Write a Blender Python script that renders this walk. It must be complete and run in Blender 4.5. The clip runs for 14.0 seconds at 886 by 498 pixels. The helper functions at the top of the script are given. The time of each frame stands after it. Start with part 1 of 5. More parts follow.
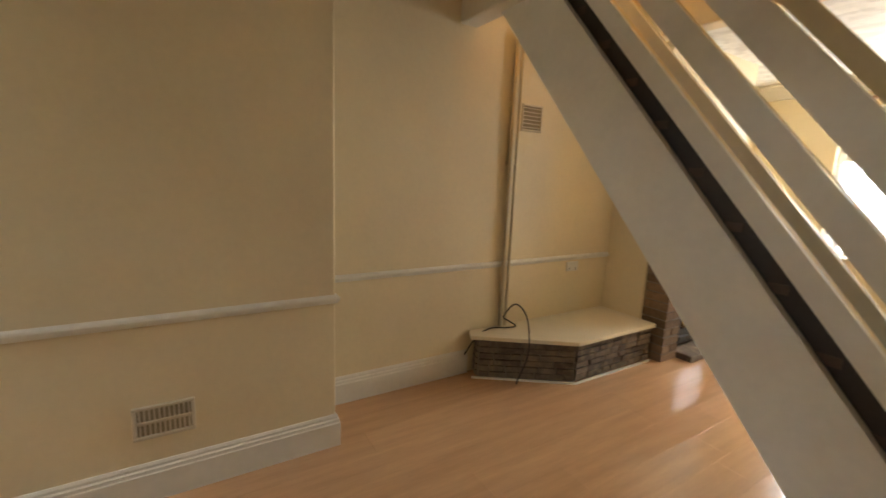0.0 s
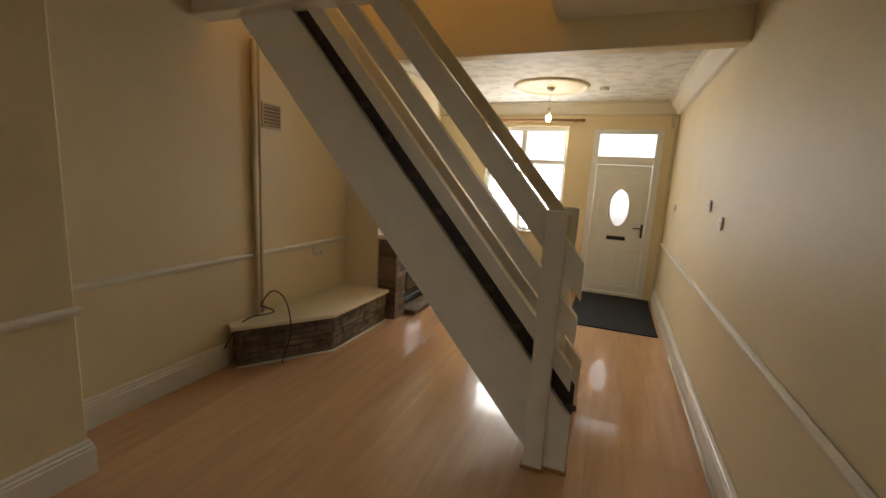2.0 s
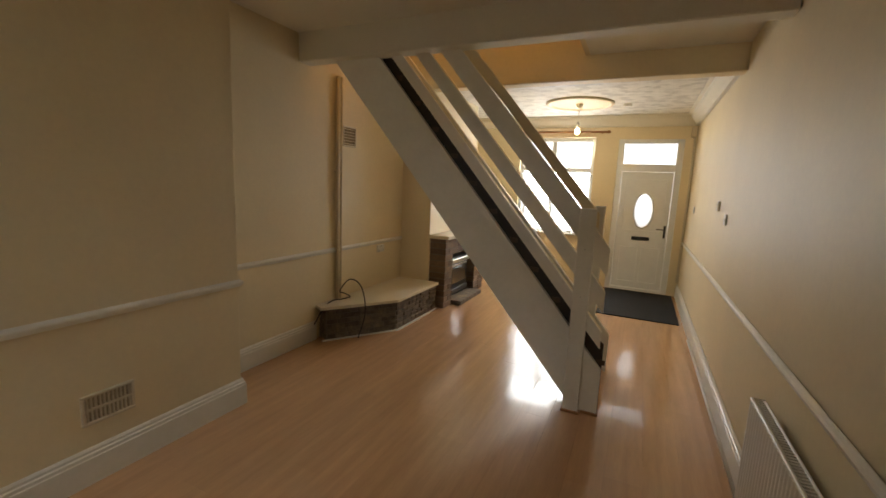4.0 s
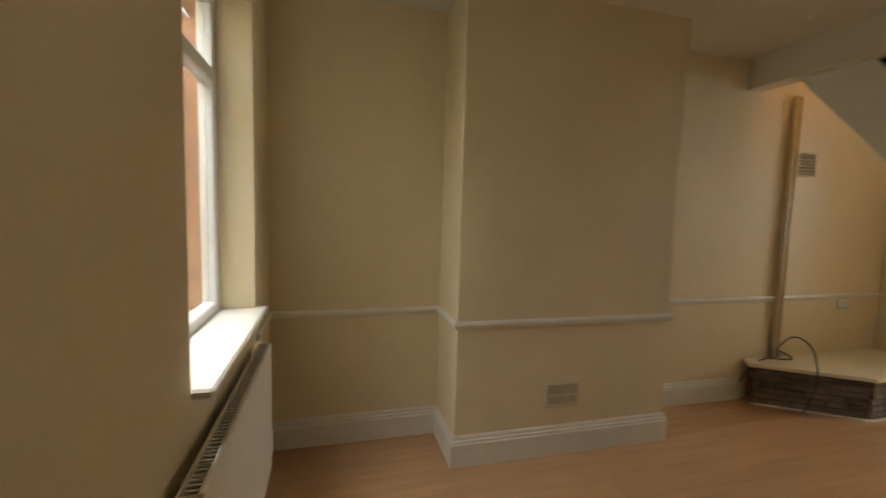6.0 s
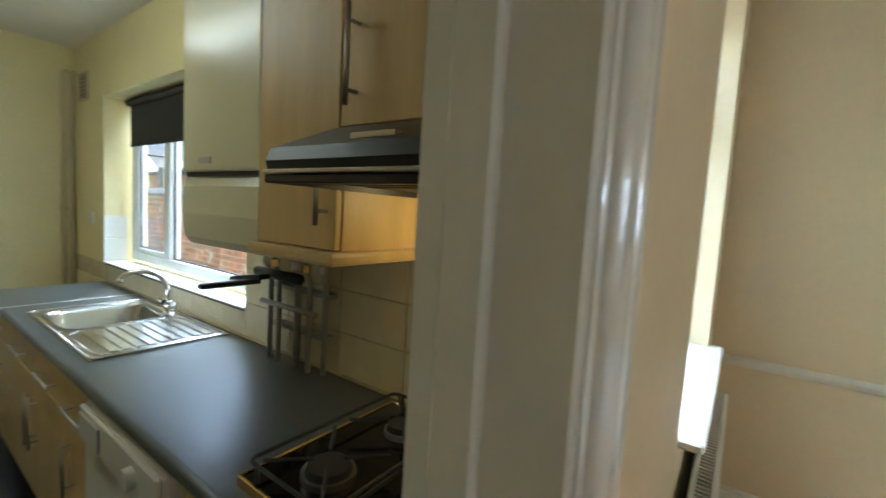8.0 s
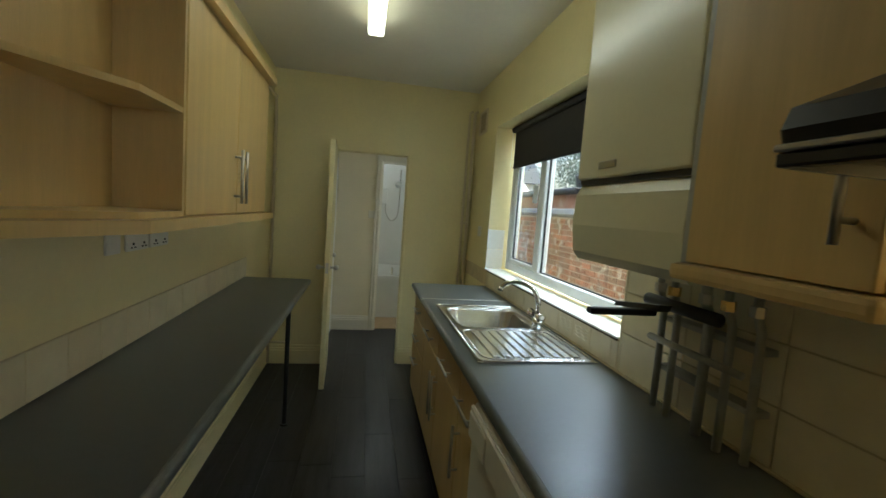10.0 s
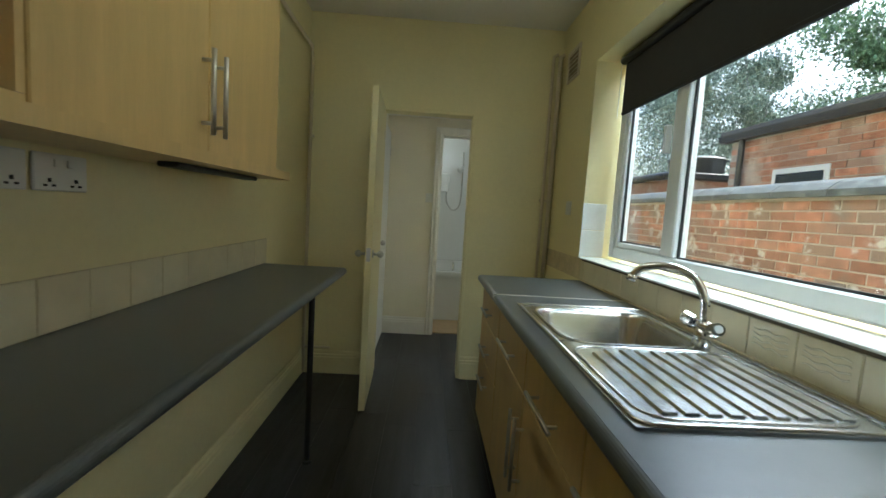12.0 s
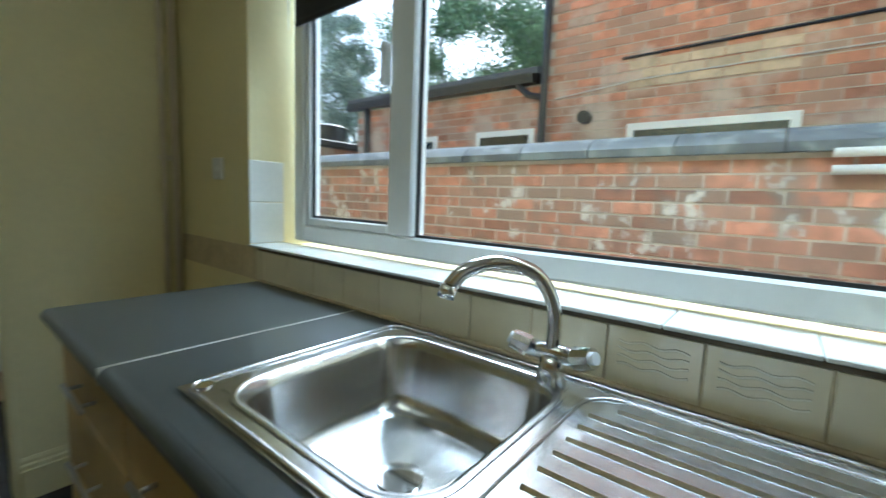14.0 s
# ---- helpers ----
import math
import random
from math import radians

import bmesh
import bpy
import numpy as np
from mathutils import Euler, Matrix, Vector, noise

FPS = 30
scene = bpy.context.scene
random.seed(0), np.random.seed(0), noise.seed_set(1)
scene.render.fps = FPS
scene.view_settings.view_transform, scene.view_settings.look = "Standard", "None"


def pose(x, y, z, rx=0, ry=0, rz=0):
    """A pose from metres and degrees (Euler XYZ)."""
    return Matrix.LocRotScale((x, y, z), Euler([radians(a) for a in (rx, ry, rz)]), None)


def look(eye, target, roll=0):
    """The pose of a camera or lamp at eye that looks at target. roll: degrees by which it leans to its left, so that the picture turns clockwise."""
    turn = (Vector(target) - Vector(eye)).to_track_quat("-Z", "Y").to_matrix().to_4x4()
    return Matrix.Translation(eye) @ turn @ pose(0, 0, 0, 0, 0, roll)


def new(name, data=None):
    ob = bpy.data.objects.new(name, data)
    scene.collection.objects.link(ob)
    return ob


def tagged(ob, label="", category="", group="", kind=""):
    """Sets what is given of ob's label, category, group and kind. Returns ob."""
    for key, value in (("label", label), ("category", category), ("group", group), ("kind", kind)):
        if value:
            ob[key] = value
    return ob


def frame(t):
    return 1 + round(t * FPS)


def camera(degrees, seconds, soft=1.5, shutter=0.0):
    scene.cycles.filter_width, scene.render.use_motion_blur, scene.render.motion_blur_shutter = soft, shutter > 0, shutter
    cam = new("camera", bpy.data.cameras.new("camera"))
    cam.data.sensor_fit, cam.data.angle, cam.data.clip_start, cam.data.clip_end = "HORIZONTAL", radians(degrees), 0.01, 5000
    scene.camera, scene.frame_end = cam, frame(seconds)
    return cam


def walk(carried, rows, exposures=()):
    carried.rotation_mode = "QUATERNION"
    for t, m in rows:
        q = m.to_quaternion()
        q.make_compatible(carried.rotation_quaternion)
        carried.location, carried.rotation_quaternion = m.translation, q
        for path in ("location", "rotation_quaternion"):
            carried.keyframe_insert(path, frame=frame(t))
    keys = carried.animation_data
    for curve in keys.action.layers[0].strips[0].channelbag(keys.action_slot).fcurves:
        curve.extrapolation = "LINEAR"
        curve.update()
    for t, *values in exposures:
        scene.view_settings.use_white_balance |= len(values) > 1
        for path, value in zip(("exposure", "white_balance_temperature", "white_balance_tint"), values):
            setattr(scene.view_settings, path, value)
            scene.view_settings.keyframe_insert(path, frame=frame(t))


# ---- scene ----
cam = camera(93.2, 14.0, 1.5, 0.3)
PATH = [
    (0, (0.621, 0.55, 1.492), (-1.054, 1.589, 1.153), 2.4),
    (0.5, (0.669, 0.444, 1.521), (-0.715, 1.845, 1.170), 2.8),
    (1, (0.739, 0.337, 1.528), (-0.334, 1.989, 1.176), 3.1),
    (1.5, (0.778, 0.241, 1.537), (-0.090, 2.010, 1.196), 3.4),
    (2, (0.782, 0.086, 1.55), (0.061, 1.921, 1.213), 3.3),
    (2.2, (0.786, 0.007, 1.552), (0.122, 1.864, 1.221), 3.4),
    (4.5, (0.845, -0.785, 1.524), (-0.16, 0.923, 1.251), 1.8),
    (5, (0.827, -0.863, 1.512), (-0.505, 0.608, 1.258), 1.6),
    (5.5, (0.85, -0.88, 1.485), (-0.85, 0.152, 1.277), 0.9),
    (6, (0.762, -0.964, 1.478), (-1.162, -0.447, 1.306), 1.6),
    (6.5, (0.741, -1.01, 1.478), (-1.248, -0.871, 1.319), 1.9),
    (7, (0.69, -1.086, 1.459), (-1.284, -1.377, 1.321), 2.8),
    (7.5, (0.688, -1.143, 1.482), (-1.171, -1.862, 1.322), 3.1),
    (8, (0.674, -1.241, 1.485), (-0.949, -2.398, 1.319), 3.4),
    (8.5, (0.669, -1.303, 1.483), (-0.67, -2.781, 1.324), 3.6),
    (9, (0.66, -1.376, 1.484), (-0.281, -3.132, 1.318), 3.8),
    (9.2, (0.67, -1.406, 1.485), (-0.098, -3.245, 1.322), 3.8),
    (11.3, (0.66, -2.053, 1.306), (0.456, -4.035, 1.126), 4.0),
    (11.5, (0.626, -2.141, 1.284), (0.465, -4.126, 1.104), 3.7),
    (12, (0.592, -2.381, 1.243), (0.51, -4.371, 1.062), 3.6),
    (12.5, (0.582, -2.58, 1.239), (0.512, -4.57, 1.059), 3.4),
    (13, (0.526, -2.827, 1.23), (0.056, -4.762, 1.041), 2.8),
    (13.5, (0.49, -3.058, 1.221), (-0.495, -4.787, 1.018), 2.7),
    (14, (0.465, -3.241, 1.219), (-1.086, -4.481, 0.987), 2.2),
]
EXPOSURES = [(0.0, 1.4, 6700, 10), (1.0, 1.42, 6400, 10), (1.5, 0.97, 6600, 10), (2.0, 0.48, 6900, 10), (5.0, 0.74, 6800, 10), (6.3, 1.0, 6800, 10), (7.0, 1.4, 6100, 9), (8.0, 2.1, 5000, 0), (8.5, 2.0, 4900, -2), (9.0, 1.35, 5500, -3), (11.3, 1.4, 5300, -3), (13.4, 1.4, 5100, -2), (14.0, 1.2, 4800, -2)]
walk(cam, [(t, look(eye, target, roll)) for t, eye, target, roll in PATH], EXPOSURES)

# lamp powers in watts
FRONT_W, REAR_W, KITCHEN_W, LOBBY_W = 34, 26, 20, 1.7
BULB_W, HOOD_W, TUBE_W, LANDING_W, BATH_W = 4, 0.14, 0.7, 6.5, 2.2

# ---- world and large lights ----
world = bpy.data.worlds.new("overcast")
scene.world = world
world.use_nodes = True
wn = world.node_tree.nodes
sky = wn.new("ShaderNodeTexSky")
sky.sky_type = "NISHITA"
sky.sun_disc = False
sky.sun_elevation, sky.sun_rotation = radians(48), radians(250)
sky.air_density, sky.dust_density, sky.ozone_density = 1.0, 6.0, 1.0
world.node_tree.links.new(sky.outputs[0], wn["Background"].inputs[0])
wn["Background"].inputs[1].default_value = 0.15

sun = new("sun", bpy.data.lights.new("sun", "SUN"))
sun.data.energy, sun.data.angle, sun.data.color = 1.0, radians(20), (1, 0.95, 0.88)
sun.matrix_world = look((-4, -9, 12), (0, -3, 0))


def area(name, eye, target, w, h, watts, color):
    ob = new(name, bpy.data.lights.new(name, "AREA"))
    ob.data.shape, ob.data.size, ob.data.size_y = "RECTANGLE", w, h
    ob.data.energy, ob.data.color = watts, color
    ob.matrix_world = look(eye, target)
    return ob


area("front_window_daylight", (-0.45, 6.62, 1.6), (-0.45, 3, 1.2), 1.1, 1.5, FRONT_W, (0.93, 0.97, 1.0))


area("rear_window_daylight", (-0.93, -2.15, 3.0), (-0.9, -0.6, 0.9), 1.2, 0.9, REAR_W, (0.92, 0.97, 1.0))
area("kitchen_window_daylight", (-1.02, -3.87, 2.72), (0.15, -3.87, 0.9), 1.8, 0.6, KITCHEN_W, (0.90, 0.97, 1.0))
area("lobby_window_daylight", (-0.75, -5.98, 2.0), (0.6, -5.98, 0.9), 0.6, 0.7, LOBBY_W, (1.0, 0.95, 0.86))


def lamp(name, x, y, z, watts, color, radius):
    ob = new(name, bpy.data.lights.new(name, "POINT"))
    ob.data.energy, ob.data.color, ob.data.shadow_soft_size = watts, color, radius
    ob.location = (x, y, z)
    return ob


lamp("pendant_glow", -0.035, 5.352, 2.27, BULB_W, (1, 0.72, 0.36), 0.04)
lamp("hood_glow", -0.225, -1.76, 1.50, HOOD_W, (1, 0.62, 0.2), 0.03)
area("tube_glow", (0.66, -3.57, 2.42), (0.66, -3.57, 0), 0.06, 1.1, TUBE_W, (1, 0.95, 0.82))
# unseen warm lamp added to tint and brighten the stairwell walls
lamp("landing_fill", -0.9, 2.8, 4.2, LANDING_W, (1, 0.58, 0.2), 0.1)
# added lamp without a fitting, brightens the bathroom and the lobby beyond
lamp("bathroom_fill", 0.4, -7.1, 2.1, BATH_W, (1, 0.97, 0.92), 0.15)

# ---- materials ----


def mat(name, color, rough=0.6, metal=0.0, var=0.06, scale=6.0, bump=0.05, bscale=60.0, spec=0.5, per_object=0.0, coat=0.0, per_island=0.0, stretch=None, world_space=False):
    m = bpy.data.materials.new(name)
    m.use_nodes = True
    nt = m.node_tree
    n, l = nt.nodes, nt.links
    b = n["Principled BSDF"]
    b.inputs["Metallic"].default_value = metal
    b.inputs["Specular IOR Level"].default_value = spec
    b.inputs["Coat Weight"].default_value = coat
    tc = n.new("ShaderNodeTexCoord")
    vec = n.new("ShaderNodeNewGeometry").outputs["Position"] if world_space else tc.outputs["Object"]
    if stretch:
        mp = n.new("ShaderNodeMapping")
        mp.inputs["Scale"].default_value = stretch
        l.new(vec, mp.inputs[0])
        vec = mp.outputs[0]
    big, fine = n.new("ShaderNodeTexNoise"), n.new("ShaderNodeTexNoise")
    big.inputs["Scale"].default_value, fine.inputs["Scale"].default_value = scale, bscale
    big.inputs["Detail"].default_value, fine.inputs["Detail"].default_value = 5, 3
    l.new(vec, big.inputs[0])
    l.new(vec, fine.inputs[0])
    add = n.new("ShaderNodeMath")
    add.operation = "MULTIPLY_ADD"
    add.inputs[1].default_value = 0.45
    l.new(fine.outputs[0], add.inputs[0])
    l.new(big.outputs[0], add.inputs[2])
    rng = n.new("ShaderNodeMapRange")
    rng.inputs[1].default_value, rng.inputs[2].default_value = 0.4, 1.05
    rng.inputs[3].default_value, rng.inputs[4].default_value = 1 - var * 1.6, 1 + var
    l.new(add.outputs[0], rng.inputs[0])
    out = rng.outputs[0]
    for src, amount in (("ShaderNodeObjectInfo", per_object), ("ShaderNodeNewGeometry", per_island)):
        if amount:
            oi = n.new(src)
            r2 = n.new("ShaderNodeMapRange")
            r2.inputs[3].default_value, r2.inputs[4].default_value = 1 - amount, 1 + amount
            l.new(oi.outputs["Random" if per_object and src.endswith("Info") else "Random Per Island"], r2.inputs[0])
            mu = n.new("ShaderNodeMath")
            mu.operation = "MULTIPLY"
            l.new(out, mu.inputs[0])
            l.new(r2.outputs[0], mu.inputs[1])
            out = mu.outputs[0]
    mix = n.new("ShaderNodeVectorMath")
    mix.operation = "SCALE"
    mix.inputs[0].default_value = color
    l.new(out, mix.inputs["Scale"])
    l.new(mix.outputs[0], b.inputs["Base Color"])
    rr = n.new("ShaderNodeMapRange")
    rr.inputs[3].default_value, rr.inputs[4].default_value = max(rough - 0.035, 0.02), min(rough + 0.035, 1)
    l.new(big.outputs[0], rr.inputs[0])
    l.new(rr.outputs[0], b.inputs["Roughness"])
    if bump:
        bp = n.new("ShaderNodeBump")
        bp.inputs["Strength"].default_value = bump
        bp.inputs["Distance"].default_value = 0.004
        l.new(fine.outputs[0], bp.inputs["Height"])
        l.new(bp.outputs[0], b.inputs["Normal"])
    return m


def two_tone(m, other, scale, lo=0.5, hi=0.7, world_space=False):
    """Blends patches of another colour into a material made by mat()."""
    nt = m.node_tree
    b = nt.nodes["Principled BSDF"]
    old = b.inputs["Base Color"].links[0].from_socket
    nz = nt.nodes.new("ShaderNodeTexNoise")
    nz.inputs["Scale"].default_value, nz.inputs["Detail"].default_value = scale, 6
    tc = nt.nodes.new("ShaderNodeTexCoord")
    nt.links.new(nt.nodes.new("ShaderNodeNewGeometry").outputs["Position"] if world_space else tc.outputs["Object"], nz.inputs[0])
    r = nt.nodes.new("ShaderNodeMapRange")
    r.inputs[1].default_value, r.inputs[2].default_value = lo, hi
    nt.links.new(nz.outputs[0], r.inputs[0])
    mx = nt.nodes.new("ShaderNodeMix")
    mx.data_type = "RGBA"
    mx.inputs[7].default_value = (*other, 1)
    nt.links.new(r.outputs[0], mx.inputs[0])
    nt.links.new(old, mx.inputs[6])
    nt.links.new(mx.outputs[2], b.inputs["Base Color"])
    return m


def hue_by_object(m, other, island=False):
    """Shifts single pieces towards another colour, each by its own amount."""
    nt = m.node_tree
    b = nt.nodes["Principled BSDF"]
    old = b.inputs["Base Color"].links[0].from_socket
    src = nt.nodes.new("ShaderNodeNewGeometry" if island else "ShaderNodeObjectInfo")
    wn2 = nt.nodes.new("ShaderNodeTexWhiteNoise")
    wn2.noise_dimensions = "1D"
    nt.links.new(src.outputs["Random Per Island" if island else "Random"], wn2.inputs["W"])
    r = nt.nodes.new("ShaderNodeMapRange")
    r.inputs[1].default_value, r.inputs[4].default_value = 0.35, 0.9
    nt.links.new(wn2.outputs[0], r.inputs[0])
    mx = nt.nodes.new("ShaderNodeMix")
    mx.data_type = "RGBA"
    mx.inputs[7].default_value = (*other, 1)
    nt.links.new(r.outputs[0], mx.inputs[0])
    nt.links.new(old, mx.inputs[6])
    nt.links.new(mx.outputs[2], b.inputs["Base Color"])
    return m


def glow(name, color, strength):
    m = bpy.data.materials.new(name)
    m.use_nodes = True
    b = m.node_tree.nodes["Principled BSDF"]
    b.inputs["Base Color"].default_value = (*color, 1)
    b.inputs["Emission Color"].default_value = (*color, 1)
    b.inputs["Emission Strength"].default_value = strength
    return m


def clear(name, color=(1, 1, 1), rough=0.0):
    m = bpy.data.materials.new(name)
    m.use_nodes = True
    b = m.node_tree.nodes["Principled BSDF"]
    b.inputs["Base Color"].default_value = (*color, 1)
    b.inputs["Transmission Weight"].default_value = 1
    b.inputs["Roughness"].default_value = rough
    b.inputs["IOR"].default_value = 1.45
    return m


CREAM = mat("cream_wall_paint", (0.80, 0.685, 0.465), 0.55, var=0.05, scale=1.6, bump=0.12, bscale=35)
KCREAM = mat("kitchen_wall_paint", (0.78, 0.69, 0.38), 0.5, var=0.05, scale=1.8, bump=0.12, bscale=40)
LOBBY = mat("lobby_wall_paint", (0.80, 0.74, 0.58), 0.55, var=0.05, scale=2, bump=0.08)
WHITE = mat("white_gloss_paint", (0.80, 0.77, 0.69), 0.3, var=0.05, scale=5, bump=0.05, bscale=25)
GLOSS = mat("white_gloss_woodwork", (0.84, 0.83, 0.79), 0.2, var=0.04, scale=5, bump=0.04, bscale=18, coat=0.6)
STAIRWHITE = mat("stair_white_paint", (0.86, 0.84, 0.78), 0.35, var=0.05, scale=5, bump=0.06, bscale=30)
UPVC = mat("white_upvc", (0.82, 0.83, 0.82), 0.3, var=0.03, scale=8, bump=0.0)
CEIL = mat("ceiling_paint", (0.80, 0.76, 0.66), 0.75, var=0.04, scale=2, bump=0.2, bscale=50)
ARTEX = two_tone(mat("swirled_artex", (0.84, 0.82, 0.76), 0.7, var=0.1, scale=9, bump=0.9, bscale=28), (0.62, 0.60, 0.55), 7, 0.48, 0.62)
LAMINATE = mat("beech_laminate", (0.60, 0.355, 0.19), 0.2, var=0.11, scale=2.2, bump=0.03, bscale=16, per_object=0.035, stretch=(9, 0.7, 1), coat=0.5)
VINYL = mat("charcoal_wood_vinyl", (0.026, 0.026, 0.029), 0.34, var=0.6, scale=3, bump=0.08, bscale=24, per_object=0.22, stretch=(9, 0.8, 1))
BEECH = mat("beech_cabinet_door", (0.66, 0.47, 0.19), 0.38, var=0.08, scale=3, bump=0.03, bscale=30, stretch=(7, 7, 0.6))
WORKTOP = mat("grey_slate_worktop", (0.074, 0.080, 0.078), 0.32, var=0.08, scale=40, bump=0.012, bscale=200, spec=0.7)
STEEL = mat("brushed_steel", (0.62, 0.62, 0.61), 0.22, 1.0, var=0.08, scale=5, bump=0.02, bscale=120, stretch=(1, 12, 1))
CHROME = mat("chrome", (0.8, 0.8, 0.8), 0.08, 1.0, var=0.02, bump=0)
NICKEL = mat("satin_nickel", (0.55, 0.53, 0.5), 0.32, 1.0, var=0.04, bump=0)
BLACK = mat("black_plastic", (0.02, 0.02, 0.02), 0.4, var=0.2, bump=0.03)
HOODBLACK = mat("black_hood_enamel", (0.012, 0.011, 0.010), 0.36, var=0.15, bump=0)
GLASSBLACK = mat("black_hob_glass", (0.01, 0.01, 0.01), 0.08, var=0.1, bump=0)
IRON = mat("cast_iron", (0.025, 0.024, 0.023), 0.6, var=0.2, bump=0.2)
BRASS = mat("brass", (0.7, 0.5, 0.2), 0.25, 1.0, bump=0)
DARKTREAD = mat("dark_stained_tread", (0.035, 0.024, 0.018), 0.5, var=0.3, scale=6, bump=0.15, bscale=60)
TREADEND = mat("worn_tread_end", (0.085, 0.055, 0.036), 0.5, var=0.3, scale=8, bump=0.1)
PINE = mat("stained_pine", (0.36, 0.17, 0.06), 0.4, var=0.15, scale=4, bump=0.05, stretch=(1, 8, 8))
SLATE = two_tone(mat("hearth_stone", (0.17, 0.13, 0.095), 0.75, var=0.3, scale=14, bump=0.6, bscale=50, per_object=0.35), (0.25, 0.19, 0.12), 12)
MORTAR = mat("mortar", (0.20, 0.17, 0.14), 0.9, var=0.15, scale=20, bump=0.4, bscale=90)
BRICKB = mat("brown_fireplace_brick", (0.19, 0.125, 0.075), 0.75, var=0.2, scale=18, bump=0.5, bscale=60, per_object=0.3)
HEARTHTOP = mat("cream_stone_top", (0.78, 0.70, 0.54), 0.4, var=0.05, scale=4, bump=0.06)
MATTING = mat("black_coir_mat", (0.014, 0.015, 0.018), 0.95, var=0.35, scale=30, bump=1.0, bscale=220)
RADWHITE = mat("radiator_enamel", (0.80, 0.77, 0.70), 0.35, var=0.03, bump=0)
TILE = mat("cream_ceramic_tile", (0.76, 0.68, 0.47), 0.16, var=0.05, scale=7, bump=0.06, bscale=14, per_object=0.03)
TILEDECO = mat("raised_wave_glaze", (0.82, 0.77, 0.60), 0.2, var=0.04, bump=0)
SILLTILE = mat("white_sill_tile", (0.80, 0.80, 0.74), 0.25, var=0.05, scale=9, bump=0.04)
GROUT = mat("aged_grout", (0.60, 0.50, 0.31), 0.85, var=0.15, scale=15, bump=0.2)
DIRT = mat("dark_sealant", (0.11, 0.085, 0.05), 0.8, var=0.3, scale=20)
BOILERW = mat("boiler_white", (0.74, 0.69, 0.48), 0.22, var=0.03, scale=3, bump=0.0)
BLIND = mat("charcoal_blind_cloth", (0.03, 0.028, 0.026), 0.85, var=0.12, scale=40, bump=0.2, bscale=300)
NET = mat("net_curtain", (0.85, 0.87, 0.86), 0.9, var=0.04, bump=0.2)
NET.node_tree.nodes["Principled BSDF"].inputs["Alpha"].default_value = 0.45
GLASS = clear("window_glass")
FROST = clear("obscured_glass", (0.97, 0.98, 0.98), 0.35)
BULBGLASS = glow("lit_bulb", (1, 0.80, 0.45), 14)
TUBE = glow("lit_diffuser", (1, 0.90, 0.62), 1.6)
HOODLIT = glow("lit_hood_lens", (1, 0.72, 0.3), 4)
SOCKET = mat("white_switch_plastic", (0.74, 0.72, 0.66), 0.35, var=0.02, bump=0)
RED = mat("red_rocker", (0.55, 0.03, 0.02), 0.3, bump=0)
RUBBER = mat("black_cable", (0.02, 0.018, 0.016), 0.5, bump=0)
COPPERP = mat("painted_pipe", (0.70, 0.60, 0.42), 0.45, var=0.05, scale=8)
GREYP = mat("grey_pipe", (0.42, 0.41, 0.36), 0.45, var=0.15, scale=14)
VENTM = mat("vent_plastic", (0.66, 0.58, 0.44), 0.45, var=0.05)
VENTDARK = mat("vent_gap", (0.34, 0.28, 0.19), 0.8)
BATHW = mat("bath_acrylic", (0.82, 0.82, 0.80), 0.2, var=0.02, bump=0)
LINO = mat("beige_lino", (0.52, 0.38, 0.22), 0.5, var=0.08, scale=8)
YBRICK = two_tone(two_tone(hue_by_object(mat("red_yard_brick", (0.43, 0.20, 0.13), 0.88, var=0.4, scale=11, bump=0.7, bscale=70, per_object=0.35, world_space=True), (0.25, 0.19, 0.15)), (0.20, 0.16, 0.13), 3.5, 0.55, 0.68, True), (0.60, 0.56, 0.51), 7, 0.57, 0.66, True)
YBRICKR = two_tone(two_tone(hue_by_object(mat("red_yard_brick_rest", (0.43, 0.20, 0.13), 0.88, var=0.4, scale=11, bump=0.7, bscale=70, per_island=0.35), (0.25, 0.19, 0.15), True), (0.20, 0.16, 0.13), 3.5, 0.55, 0.68), (0.60, 0.56, 0.51), 7, 0.57, 0.66)
YBRICKI = two_tone(hue_by_object(mat("red_house_brick", (0.50, 0.225, 0.14), 0.88, var=0.3, scale=10, bump=0.6, bscale=60, per_island=0.3), (0.36, 0.25, 0.19), True), (0.58, 0.49, 0.41), 2.5, 0.52, 0.7)
YMORTAR = mat("lime_mortar", (0.50, 0.44, 0.36), 0.9, var=0.2, scale=12, bump=0.5, bscale=80)
PALEBRICK = mat("buff_infill_brick", (0.56, 0.44, 0.31), 0.88, var=0.2, scale=9, bump=0.5, per_object=0.15)
COPING = two_tone(mat("blue_brick_coping", (0.12, 0.128, 0.135), 0.75, var=0.3, scale=9, bump=0.7, bscale=50, per_object=0.25), (0.24, 0.26, 0.25), 8)
CONCRETE = mat("concrete", (0.33, 0.31, 0.28), 0.9, var=0.2, scale=5, bump=0.4)
GUTTER = mat("black_gutter", (0.02, 0.021, 0.022), 0.35, var=0.1, bump=0)
ROOFFELT = mat("roof_slate", (0.12, 0.125, 0.135), 0.75, var=0.25, scale=8, bump=0.4, per_island=0.2)
RENDER = mat("pale_render", (0.62, 0.60, 0.56), 0.9, var=0.1, scale=3, bump=0.3)
BARK = mat("birch_bark", (0.50, 0.48, 0.44), 0.85, var=0.4, scale=12, bump=0.5)
LEAF = mat("leaf", (0.20, 0.29, 0.13), 0.55, var=0.2, scale=3, bump=0, per_island=0.45)
LEAFP = mat("birch_leaf", (0.34, 0.40, 0.30), 0.55, var=0.2, scale=3, bump=0, per_island=0.45)
